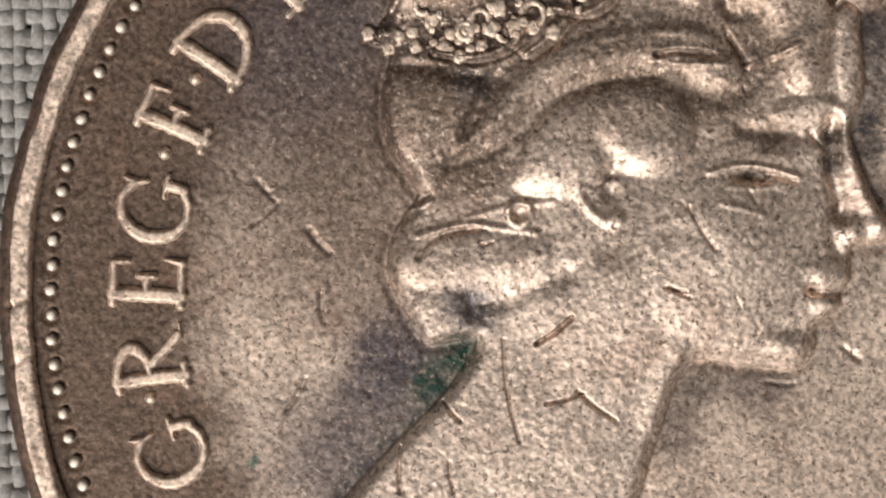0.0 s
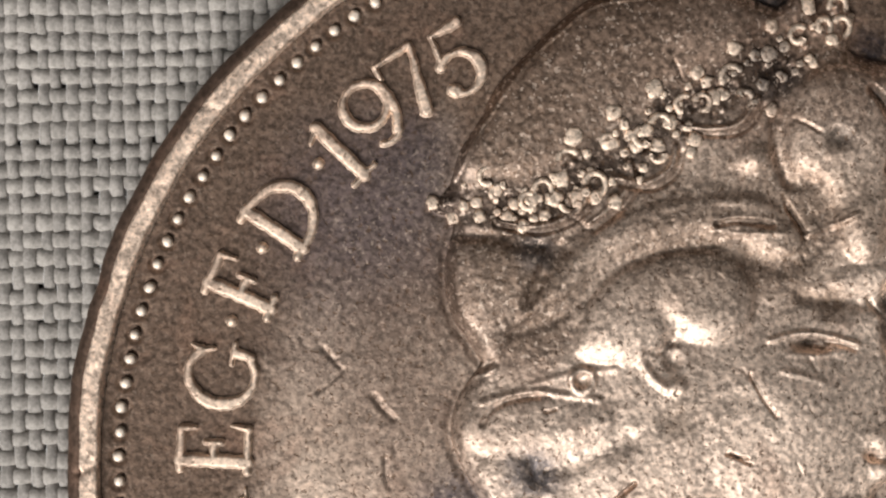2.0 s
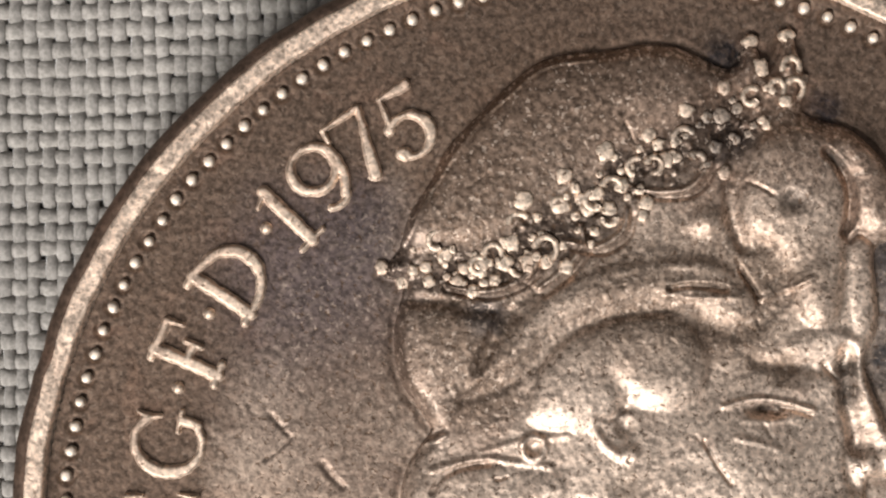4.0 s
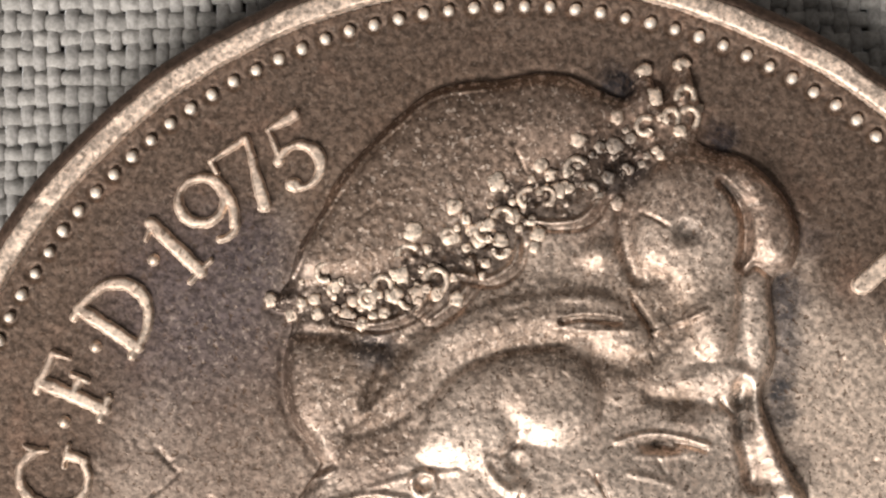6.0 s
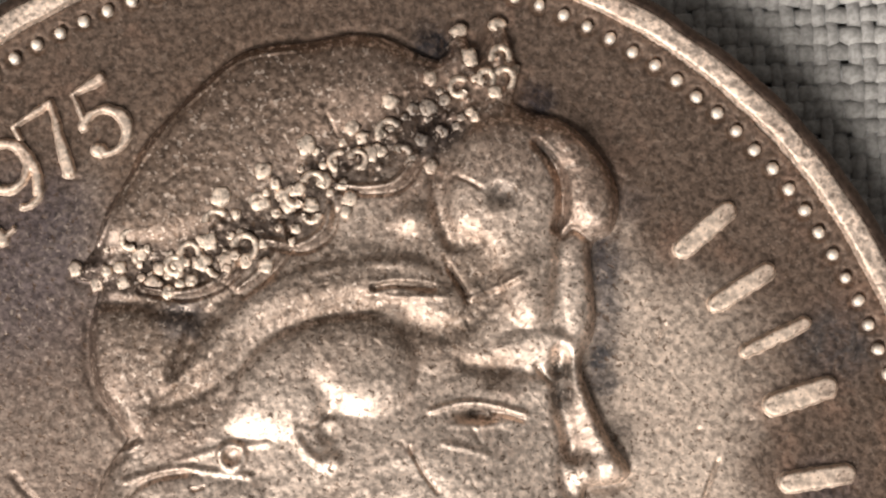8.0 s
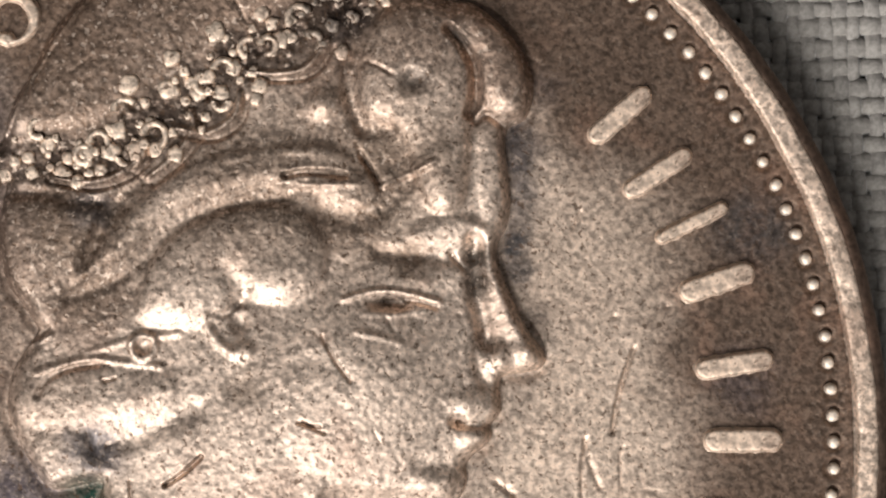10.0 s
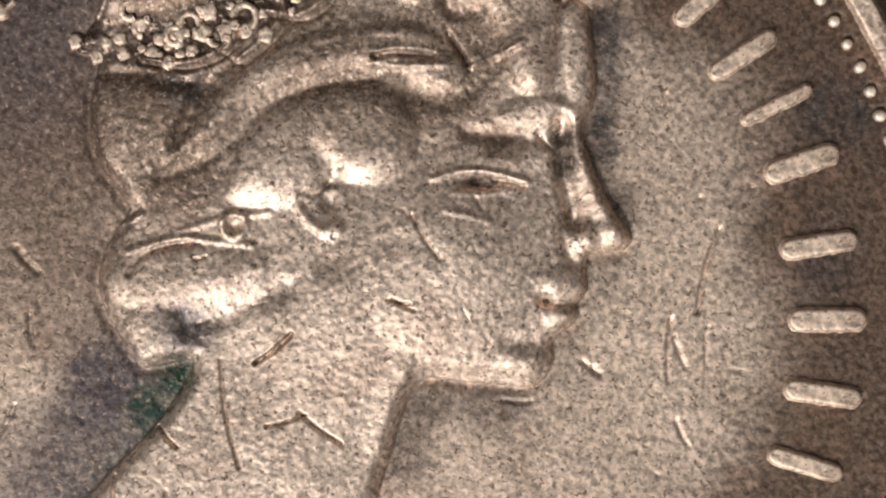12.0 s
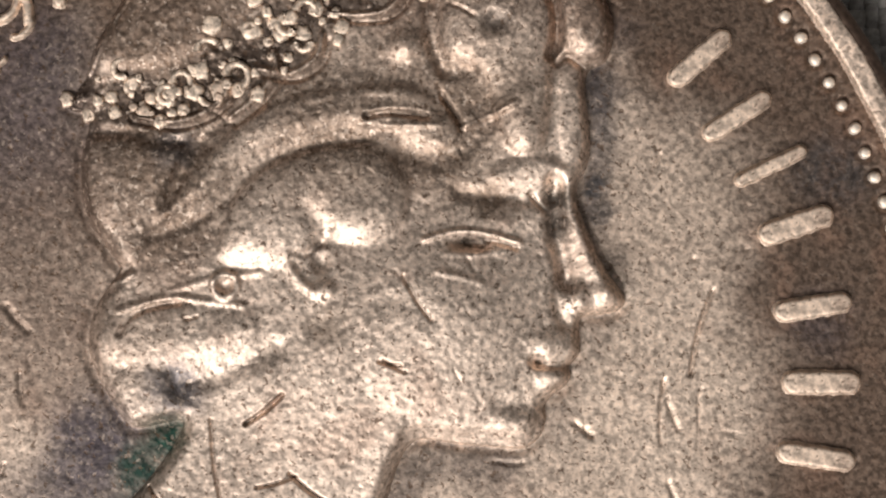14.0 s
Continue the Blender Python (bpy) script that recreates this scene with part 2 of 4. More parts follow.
    m.put(m.bsdf.inputs["Base Color"], col)
    m.bsdf.inputs["Metallic"].default_value = 0.84
    m.put(m.bsdf.inputs["Roughness"], m.span(mid, 0.25, 0.75, rough - 0.02, rough + 0.12))
    rise = m.math("SUBTRACT", m.math("ADD", fine, m.math("MULTIPLY", mid, 0.6)), m.math("MULTIPLY", pit, 0.7))
    m.bump(m.math("MULTIPLY", rise, m.span(age, 0.3, 1.0, 1.0, 1.0)), 0.24 * grain, 0.04 * MM)
    return m.mat


def linen(name, base):
    m = Nodes(name)
    p = m.oblique(m.coords())
    info = m.node("ShaderNodeObjectInfo")
    tone = m.span(info.outputs["Random"], 0.0, 1.0, 0.9, 1.08)
    fuzz = m.noise(p, 8.0, 3.0, 0.65)
    blot = m.noise(p, 0.9, 3.0)
    light = m.math("MULTIPLY", tone, m.math("ADD", m.span(fuzz, 0.3, 0.7, 0.74, 1.18), m.span(blot, 0.3, 0.7, -0.08, 0.08)))
    grey = m.node("ShaderNodeCombineXYZ")
    for n, v in enumerate(base):
        m.put(grey.inputs[n], m.math("MULTIPLY", light, v))
    m.put(m.bsdf.inputs["Base Color"], grey.outputs[0])
    m.bsdf.inputs["Roughness"].default_value = 0.85
    m.bsdf.inputs["Specular IOR Level"].default_value = 0.25
    m.bsdf.inputs["Sheen Weight"].default_value, m.bsdf.inputs["Sheen Roughness"].default_value = 1.0, 0.35
    m.bump(fuzz, 0.5, 0.04 * MM)
    return m.mat


def painted(name, colour, rough=0.7, scale=6.0):
    m = Nodes(name)
    tc = m.node("ShaderNodeTexCoord")
    n = m.noise(tc.outputs["Object"], scale, 4.0)
    m.put(m.bsdf.inputs["Base Color"], m.mix(m.span(n, 0.3, 0.7), tuple(c * 0.93 for c in colour), colour))
    m.bsdf.inputs["Roughness"].default_value = rough
    m.bump(n, 0.1, 0.002)
    return m.mat


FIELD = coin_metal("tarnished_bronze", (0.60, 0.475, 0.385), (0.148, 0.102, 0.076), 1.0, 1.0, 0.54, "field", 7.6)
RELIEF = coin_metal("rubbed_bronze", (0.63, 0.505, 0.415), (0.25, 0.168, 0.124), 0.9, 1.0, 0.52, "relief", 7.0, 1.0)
EDGE = coin_metal("rim_bronze", (0.74, 0.60, 0.49), (0.66, 0.52, 0.42), 0.8, 1.0, 0.58)
LETTER = coin_metal("letter_bronze", (0.70, 0.56, 0.45), (0.64, 0.50, 0.40), 0.8, 0.8, 0.6)
PEARL = coin_metal("pearl_bronze", (0.70, 0.57, 0.46), (0.62, 0.50, 0.40), 0.8, 1.1, 0.58, "crown", 9.0)
BEAD = coin_metal("bead_bronze", (0.80, 0.70, 0.60), (0.72, 0.62, 0.52), 0.8, 0.4, 0.6)
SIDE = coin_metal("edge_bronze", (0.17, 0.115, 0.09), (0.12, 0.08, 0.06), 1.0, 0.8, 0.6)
LINEN = linen("pale_linen_yarn", (0.33, 0.308, 0.282))
LINEN_GREY = linen("grey_linen_yarn", (0.33, 0.308, 0.284))
STONE = painted("grey_stone", (0.22, 0.21, 0.20))
TAUPE = painted("taupe_wall_paint", (0.16, 0.145, 0.13))
WOOD = painted("brown_wood", (0.22, 0.13, 0.08), 0.5, 12.0)


# ---- small tools ----
def mesh_of(name, verts, faces, smooth=True):
    me = bpy.data.meshes.new(name)
    me.from_pydata(verts, [], faces)
    if smooth:
        me.polygons.foreach_set("use_smooth", np.ones(len(me.polygons), bool))
    me.update()
    return me


def part(name, me, material, parent=None, label="", at=None):
    ob = new(name, me)
    if material and not me.materials:
        me.materials.append(material)
    ob.parent = parent
    if at is not None:
        ob.matrix_basis = at
    return tagged(ob, label)


def boxes(name, spans, material):
    """One mesh of boxes (x0, x1, y0, y1, z0, z1), in metres."""
    bm = bmesh.new()
    for x0, x1, y0, y1, z0, z1 in spans:
        made = bmesh.ops.create_cube(bm, size=1.0)["verts"]
        for v in made:
            v.co = Vector((x0 + (v.co.x + 0.5) * (x1 - x0), y0 + (v.co.y + 0.5) * (y1 - y0), z0 + (v.co.z + 0.5) * (z1 - z0)))
    me = bpy.data.meshes.new(name)
    bm.to_mesh(me), bm.free()
    me.materials.append(material)
    return me


def vnoise(x, y, cell, seed):
    """Smooth value noise from -1 to 1 on arrays; cell in mm."""
    turn = 0.55 + 1.3 * seed
    x, y = x * math.cos(turn) - y * math.sin(turn), x * math.sin(turn) + y * math.cos(turn)
    table = np.random.RandomState(seed).uniform(-1, 1, (256, 256))
    u, v = x / cell + 1000.0, y / cell + 1000.0
    i, j = np.floor(u).astype(int), np.floor(v).astype(int)
    a, b = u - i, v - j
    a, b = a * a * (3 - 2 * a), b * b * (3 - 2 * b)
    i0, i1, j0, j1 = i % 256, (i + 1) % 256, j % 256, (j + 1) % 256
    return (table[i0, j0] * (1 - a) + table[i1, j0] * a) * (1 - b) + (table[i0, j1] * (1 - a) + table[i1, j1] * a) * b


def spline(points, closed=False, steps=5):
    """A smooth line through control points."""
    p = np.array(points, float)
    n = len(p)
    out = []
    for k in range(n if closed else n - 1):
        if closed:
            a, b, c, d = p[k - 1], p[k], p[(k + 1) % n], p[(k + 2) % n]
        else:
            a, b, c, d = p[max(k - 1, 0)], p[k], p[k + 1], p[min(k + 2, n - 1)]
        for s in np.arange(steps) / steps:
            out.append(0.5 * (2 * b + (c - a) * s + (2 * a - 5 * b + 4 * c - d) * s * s + (3 * b - a - 3 * c + d) * s ** 3))
    if not closed:
        out.append(p[-1])
    return np.array(out)


def to_line(x, y, line, wide=None):
    """Distance from points to an open line, less its half width there."""
    best = np.full(x.shape, 1e9)
    for k in range(len(line) - 1):
        (ax, ay), (bx, by) = line[k], line[k + 1]
        ex, ey = bx - ax, by - ay
        s = np.clip(((x - ax) * ex + (y - ay) * ey) / max(ex * ex + ey * ey, 1e-12), 0, 1)
        d = np.hypot(x - ax - s * ex, y - ay - s * ey)
        if wide is not None:
            d = d - (wide[k] * (1 - s) + wide[k + 1] * s)
        best = np.minimum(best, d)
    return best


def inside(x, y, loop):
    """Signed distance to a closed line, positive inside."""
    closed = np.vstack([loop, loop[:1]])
    d = to_line(x, y, closed)
    odd = np.zeros(x.shape, bool)
    for k in range(len(loop)):
        (ax, ay), (bx, by) = closed[k], closed[k + 1]
        if ay == by:
            continue
        odd ^= ((ay > y) != (by > y)) & (x < (bx - ax) * (y - ay) / (by - ay) + ax)
    return np.where(odd, d, -d)


class Relief:
    """A height map (mm) over a rectangle, shaped by strokes, domes and pads."""

    def __init__(self, x0, x1, y0, y1, step):
        self.x, self.y = np.meshgrid(np.arange(x0, x1, step), np.arange(y0, y1, step))
        self.z = np.zeros(self.x.shape)

    def near(self, pts, reach):
        p = np.array(pts, float)
        rows = np.where((self.y[:, 0] > p[:, 1].min() - reach) & (self.y[:, 0] < p[:, 1].max() + reach))[0]
        cols = np.where((self.x[0] > p[:, 0].min() - reach) & (self.x[0] < p[:, 0].max() + reach))[0]
        if not len(rows) or not len(cols):
            return None
        return slice(rows[0], rows[-1] + 1), slice(cols[0], cols[-1] + 1)

    def pad(self, pts, rise, edge, puff=0.0, moat=0.0):
        """A raised region with a rounded edge, fuller towards its middle."""
        loop = spline(pts, True, 4)
        w = self.near(loop, 0.6)
        if w:
            s = inside(self.x[w], self.y[w], loop)
            self.z[w] -= moat * np.exp(-((s + 0.06) / 0.2) ** 2)
            s = np.maximum(s, 0)
            q = np.minimum(s / s.max(), 1)
            self.z[w] += rise * np.tanh(s / edge) + 1.6 * puff * np.sqrt(q * (2 - q))
        return self

    def ridge(self, pts, wide, rise, steps=5):
        """A rounded ridge (or, rise below 0, a groove) along a line."""
        line = spline(pts, False, steps) if len(pts) > 2 else np.array(pts, float)
        w = self.near(line, wide)
        if w:
            d = to_line(self.x[w], self.y[w], line) / wide
            self.z[w] += rise * np.where(d < 1, (1 - np.minimum(d, 1) ** 2) ** 1.7, 0)
        return self

    def dome(self, at, rx, ry, rise, turn=0.0, power=1.7):
        w = self.near([at], max(rx, ry))
        if w:
            c, s = math.cos(radians(turn)), math.sin(radians(turn))
            dx, dy = self.x[w] - at[0], self.y[w] - at[1]
            q = ((dx * c + dy * s) / rx) ** 2 + ((dy * c - dx * s) / ry) ** 2
            self.z[w] += rise * np.maximum(1 - q, 0) ** power
        return self

    def ring(self, at, r, wide, rise):
        w = self.near([at], r + wide)
        if w:
            d = np.abs(np.hypot(self.x[w] - at[0], self.y[w] - at[1]) - r) / wide
            self.z[w] += rise * np.maximum(1 - d * d, 0)
        return self

    def worn(self, size):
        """Rubs the map smooth; size in mm."""
        step = self.x[0, 1] - self.x[0, 0]
        n = int(3 * size / step)
        k = np.exp(-0.5 * (np.arange(-n, n + 1) * step / size) ** 2)
        k /= k.sum()
        for axis in (0, 1):
            wide = np.pad(self.z, [(n, n) if a == axis else (0, 0) for a in (0, 1)], mode="edge")
            size_here = self.z.shape[axis]
            self.z = sum(w * (wide[i:i + size_here] if axis == 0 else wide[:, i:i + size_here]) for i, w in enumerate(k))
        return self

    def mesh(self, name, keep, base):
        """Quads where keep holds; base is the height of the map's zero, in mm."""
        ids = np.cumsum(keep.ravel()).reshape(keep.shape) - 1
        full = keep[:-1, :-1] & keep[1:, :-1] & keep[:-1, 1:] & keep[1:, 1:]
        faces = np.stack([ids[:-1, :-1][full], ids[:-1, 1:][full], ids[1:, 1:][full], ids[1:, :-1][full]], 1)
        verts = np.stack([self.x[keep], self.y[keep], self.z[keep] + base], 1) * MM
        return mesh_of(name, verts.tolist(), faces.tolist())


# ---- unseen yard, added: ground, walls on three sides that darken the horizon, table (cloth top is z = 0) ----
def build_added_yard():
    z0, z1, t = -0.75, 0.75, 0.15
    tagged(new("ground", boxes("ground", [(-400, 400, -400, 400, z0 - 0.3, z0)], STONE)), "added grey stone ground, out of view", "ground", kind="structure")
    for name, span in (("added_wall_north", (-1.5, 1.5, 1.3, 1.3 + t, z0, z1)), ("added_wall_west", (-1.5 - t, -1.5, -1.6, 1.3 + t, z0, z1)), ("added_wall_east", (1.5, 1.5 + t, -1.6, 1.3 + t, z0, z1))):
        tagged(new(name, boxes(name, [span], TAUPE)), "plain taupe wall out of view, added to darken the horizon", "wall", kind="structure")
    table = tagged(new("table"), "brown wooden table under the linen cloth", "table")
    table.location = (0, 0, z0)
    top = -z0 - 0.0019
    part("tabletop", boxes("tabletop", [(-0.6, 0.6, -0.4, 0.4, top - 0.03, top)], WOOD), WOOD, table)
    leg = boxes("leg", [(-0.03, 0.03, -0.03, 0.03, 0, top - 0.03)], WOOD)
    for sx in (-0.54, 0.54):
        for sy in (-0.34, 0.34):
            part("leg", leg, WOOD, table, at=pose(sx, sy, 0))


# ---- the linen cloth: a sheet, and its yarns round the coin ----
WARP, WEFT, REACH = 0.33, 0.405, 18.5


def yarn_mesh(name, length, pitch, half_w, half_h, swing, phase, seed):
    """One yarn along x, rising and dipping once every two crossings, uneven in width."""
    rng = np.random.RandomState(seed)
    n = int(2 * length / pitch * 3)
    x = np.linspace(-length, length, n)
    one = np.full(n, seed * 7.3)
    mid = 0.07 * vnoise(x, one, 2.6, 11) + 0.035 * vnoise(x, one, 0.9, 12)
    z = -half_h - swing + swing * np.cos(math.pi * ((x + length) / pitch - 0.5 + phase)) + 0.015 * vnoise(x, one, 1.3, 13)
    w = half_w * (1 + 0.16 * vnoise(x, one, 1.7, 14) + rng.uniform(-0.1, 0.1))
    h = half_h * (1 + 0.10 * vnoise(x, one, 1.1, 15))
    z = np.minimum(z, -h)
    a = np.linspace(0, 2 * math.pi, 9)[:-1]
    ring = np.stack([np.repeat(x, 8), np.repeat(mid, 8) + np.repeat(w, 8) * np.tile(np.cos(a), n), np.repeat(z, 8) + np.repeat(h, 8) * np.tile(np.sin(a), n)], 1) * MM
    i = np.arange(n - 1)[:, None] * 8
    k = np.arange(8)[None]
    k2 = (k + 1) % 8
    faces = np.stack([i + k, i + 8 + k, i + 8 + k2, i + k2], -1).reshape(-1, 4)
    return mesh_of(name, ring.tolist(), faces.tolist())


def build_cloth():
    cloth = tagged(new("linen_cloth"), "light grey plain-woven linen cloth lying under the coin", "cloth")
    rng = np.random.RandomState(5)
    slant = pose(0, 0, 0, 0, 0, 1.0)
    s = Relief(-300, 300, -220, 220, 4.0)
    s.z += 0.06 * vnoise(s.x, s.y, 30.0, 21)
    sheet = s.mesh("sheet", np.ones(s.x.shape, bool), -0.46)
    sheet_ob = part("sheet", sheet, LINEN, cloth)
    mod = sheet_ob.modifiers.new("thickness", "SOLIDIFY")
    mod.thickness, mod.offset = 0.0011, -1
    for k in range(int(2 * REACH / WARP)):
        x = -REACH + WARP * (k + 0.5) + rng.uniform(-0.02, 0.02)
        me = yarn_mesh("warp_yarn", REACH, WEFT, 0.16, 0.13, 0.07, k % 2, 100 + k)
        part("warp_yarn", me, LINEN_GREY, cloth, at=slant @ pose(x * MM, 0, 0, 0, 0, 90))
    for k in range(int(2 * REACH / WEFT)):
        y = -REACH + WEFT * (k + 0.5) + rng.uniform(-0.03, 0.03)
        me = yarn_mesh("weft_yarn", REACH, WARP, 0.20, 0.13, 0.07, (k + 1) % 2, 300 + k)
        part("weft_yarn", me, LINEN, cloth, at=slant @ pose(0, y * MM, 0))


# ---- the coin ----
coin = tagged(new("coin"), "worn brown bronze coin with raised portrait, lying on linen cloth", "coin")


# knocks on the rim: angle (radians), depth (mm)
RIM_NICKS = [(3.138, 0.09), (2.472, 0.03), (3.236, 0.05), (0.683, 0.05)]


def turned(name, prof, material, label):
    """A turned ring or disc from a profile of radius and height, worn uneven above."""
    n = 1500
    ang = np.arange(n) * 2 * math.pi / n
    verts = []
    for r, z in prof:
        wear = 0.0 if r < 12.2 else 1.0
        rr = r + wear * (0.02 * vnoise(ang * 12.9, ang * 0, 0.5, 31) + 0.035 * vnoise(ang * 12.9, ang * 0 + r, 1.7, 32) - (0.07 * np.maximum(vnoise(ang * 12.9, ang * 0, 1.1, 34) - 0.45, 0) if r > 12.6 else 0))
        zz = z + wear * (z > 0.9) * (0.018 * vnoise(ang * 12.9, ang * 0 + r * 2, 0.4, 33) + 0.012 * vnoise(ang * 12.9, ang * 0 + r * 9, 0.16, 35))
        if 12.4 < r < 12.9:
            for at, deep in RIM_NICKS:
                off = (np.mod(ang - at + math.pi, 2 * math.pi) - math.pi) * r - 0.5 * (r - 12.6)
                zz = zz - deep * np.exp(-(off / 0.07) ** 2)
                rr = rr - 0.5 * deep * np.exp(-(off / 0.10) ** 2) * (r > 12.7)
        verts.append(np.stack([rr * np.cos(ang), rr * np.sin(ang), np.full(n, 1.0) * zz], 1))
    verts = np.concatenate(verts) * MM
    k = np.arange(n)
    k2 = (k + 1) % n
    faces = []
    for j in range(len(prof) - 1):
        faces += np.stack([j * n + k, j * n + k2, (j + 1) * n + k2, (j + 1) * n + k], 1).tolist()
    part(name, mesh_of(name, verts.tolist(), faces), material, coin, label)


def build_body():
    """Underside and edge, and the pale rim that stands up round the field."""
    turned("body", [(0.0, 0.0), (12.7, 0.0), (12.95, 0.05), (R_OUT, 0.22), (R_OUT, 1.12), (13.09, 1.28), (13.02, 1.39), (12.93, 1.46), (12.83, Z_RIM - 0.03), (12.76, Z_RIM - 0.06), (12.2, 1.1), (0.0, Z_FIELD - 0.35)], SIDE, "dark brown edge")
    turned("rim", [(12.82, Z_RIM - 0.045), (12.81, Z_RIM - 0.012), (12.77, Z_RIM), (12.70, Z_RIM + 0.004), (12.62, Z_RIM + 0.004), (12.54, Z_RIM + 0.002), (12.47, Z_RIM), (12.435, Z_RIM - 0.012), (12.41, Z_RIM - 0.06), (12.385, Z_FIELD + 0.03), (12.34, Z_FIELD - 0.03)], EDGE, "pale worn rim")


# scratches and knocks, as lines: half width and depth in mm
SCRATCHES = [
    ([(-1.53, -0.85), (-0.78, -0.28)], 0.075, 0.07), ([(-2.24, -0.76), (-1.89, -2.96)], 0.05, 0.035), ([(-0.65, -1.86), (0.17, -2.50)], 0.06, 0.05),
    ([(-1.32, -2.13), (-0.53, -1.92)], 0.05, 0.045), ([(-3.51, -2.11), (-3.15, -2.53)], 0.06, 0.05), ([(1.70, 2.09), (2.25, 1.18)], 0.06, 0.03),
    ([(-6.48, 1.61), (-5.97, 1.04)], 0.05, 0.035), ([(-7.51, 2.64), (-7.12, 2.19)], 0.05, 0.03), ([(-6.92, -2.35), (-6.49, -1.62)], 0.05, 0.04),
    ([(-6.16, 0.21), (-6.10, -0.42)], 0.06, 0.03), ([(-7.63, 1.67), (-7.08, 2.15)], 0.05, 0.025), ([(7.98, 1.71), (7.49, -0.03)], 0.055, 0.05),
    ([(6.97, -0.09), (6.87, -1.42)], 0.05, 0.035), ([(6.91, -0.11), (7.24, -1.14)], 0.05, 0.03), ([(7.69, -0.29), (7.67, -1.15)], 0.04, 0.025),
    ([(1.19, 0.37), (1.62, 0.28)], 0.06, 0.05), 
    ([(6.99, -2.17), (7.26, -2.74)], 0.045, 0.03),
    ([(3.45, -1.71), (4.08, -1.75)], 0.05, 0.03), ([(-2.71, 1.27), (-2.47, 1.32)], 0.05, 0.03),
    ([(1.28, 0.39), (1.71, 0.15)], 0.05, 0.04), ([(-4.42, -3.08), (-4.45, -4.06)], 0.06, 0.04), ([(-3.39, -3.39), (-3.29, -4.06)], 0.05, 0.035),
    ([(5.12, -0.95), (5.48, -1.25)], 0.05, 0.04), ([(-6.40, 1.64), (-5.91, 1.08)], 0.045, 0.03), ([(6.77, 4.14), (6.95, 4.48)], 0.05, 0.03),
]
PITS = [(5.35, -1.09), (8.66, 2.52), (7.59, 2.35), (10.24, 5.69), (4.38, 0.30)] + [(5.45, -1.22), (-7.23, 2.39), (0.12, 1.67)]


def marks(f):
    for line, wide, depth in SCRATCHES:
        (ax, ay), (bx, by) = line
        bend = (0.04 * (by - ay), 0.04 * (ax - bx))
        f.ridge([line[0], ((ax + bx) / 2 + bend[0], (ay + by) / 2 + bend[1]), line[1]], wide * 0.95, -depth * 2.2, 3)
    for at in PITS:
        f.dome(at, 0.09, 0.08, -0.06)
    # many hair-fine handling marks
    rng = np.random.RandomState(77)
    for _ in range(170):
        a, r, t = rng.uniform(0, 6.283), 11 * math.sqrt(rng.uniform()), rng.uniform(0, 6.283)
        n = rng.uniform(0.12, 0.55)
        x, y = r * math.cos(a), r * math.sin(a)
        f.ridge([(x, y), (x + n * math.cos(t), y + n * math.sin(t))], rng.uniform(0.04, 0.07), rng.uniform(-0.025, 0.006))


BEAD_COUNT, BEAD_R = 140, 11.97
bead_at = [radians((k + 0.485) * 360 / BEAD_COUNT) for k in range(BEAD_COUNT)]


def build_field():
    f = Relief(-12.4, 12.4, -12.4, 12.4, 0.046)
    r = np.hypot(f.x, f.y)
    f.z += 0.012 * vnoise(f.x, f.y, 1.3, 41) + 0.004 * vnoise(f.x, f.y, 0.35, 42) + 0.006 * vnoise(f.x, f.y, 0.13, 43)
    f.z += 0.03 * np.clip((r - 11.6) / 0.7, 0, 1) ** 2
    for a in bead_at:
        f.ring((BEAD_R * math.cos(a), BEAD_R * math.sin(a)), 0.145, 0.06, -0.055)
    s = inside(f.x, f.y, outline())
    f.z -= 0.04 * np.exp(-((s + 0.06) / 0.10) ** 2)
    marks(f)
    part("field", f.mesh("field", r < 12.39, Z_FIELD), FIELD, coin, "brown tarnished flat ground of the coin")


# ---- portrait relief: one plain mesh ----
GRID = 0.025
CROWN_BAND = [(-4.96, 5.65), (-3.74, 5.76), (-2.34, 5.98), (-1.17, 6.66), (-0.12, 7.47), (1.17, 8.24), (2.35, 8.91), (3.52, 9.54)]
SWAGS = [[(-1.76, 5.32), (-1.18, 5.78), (-0.82, 6.31), (-0.88, 6.66)], [(-1.17, 6.31), (-0.53, 6.21), (0.00, 6.53), (0.12, 7.00)], [(0.24, 7.45), (0.83, 7.37), (1.47, 7.48), (1.89, 8.02)], [(-3.70, 5.39), (-2.88, 5.27), (-2.11, 5.56), (-1.76, 6.08)]]
CAP_LINE = [(-5.12, 5.65), (-4.73, 6.18), (-4.53, 6.87), (-4.09, 7.57), (-3.74, 8.27), (-3.15, 8.91), (-2.44, 9.61), (-1.74, 10.15), (-1.03, 10.34), (-0.33, 10.39), (0.49, 10.53), (1.19, 10.48), (1.78, 10.21), (2.36, 9.99)]
TIARA_TIP = [(2.62, 10.44), (2.76, 10.77), (2.92, 10.46), (3.18, 9.94), (3.44, 10.37), (3.63, 10.92), (3.81, 10.36), (3.99, 9.66), (3.89, 9.08)]
CURL_LINE = [(4.36, 8.86), (4.82, 8.74), (5.29, 8.39), (5.72, 7.89), (6.00, 7.30), (6.01, 6.83), (5.84, 6.39), (5.51, 6.23), (5.42, 5.90), (5.46, 5.38), (5.50, 4.91)]
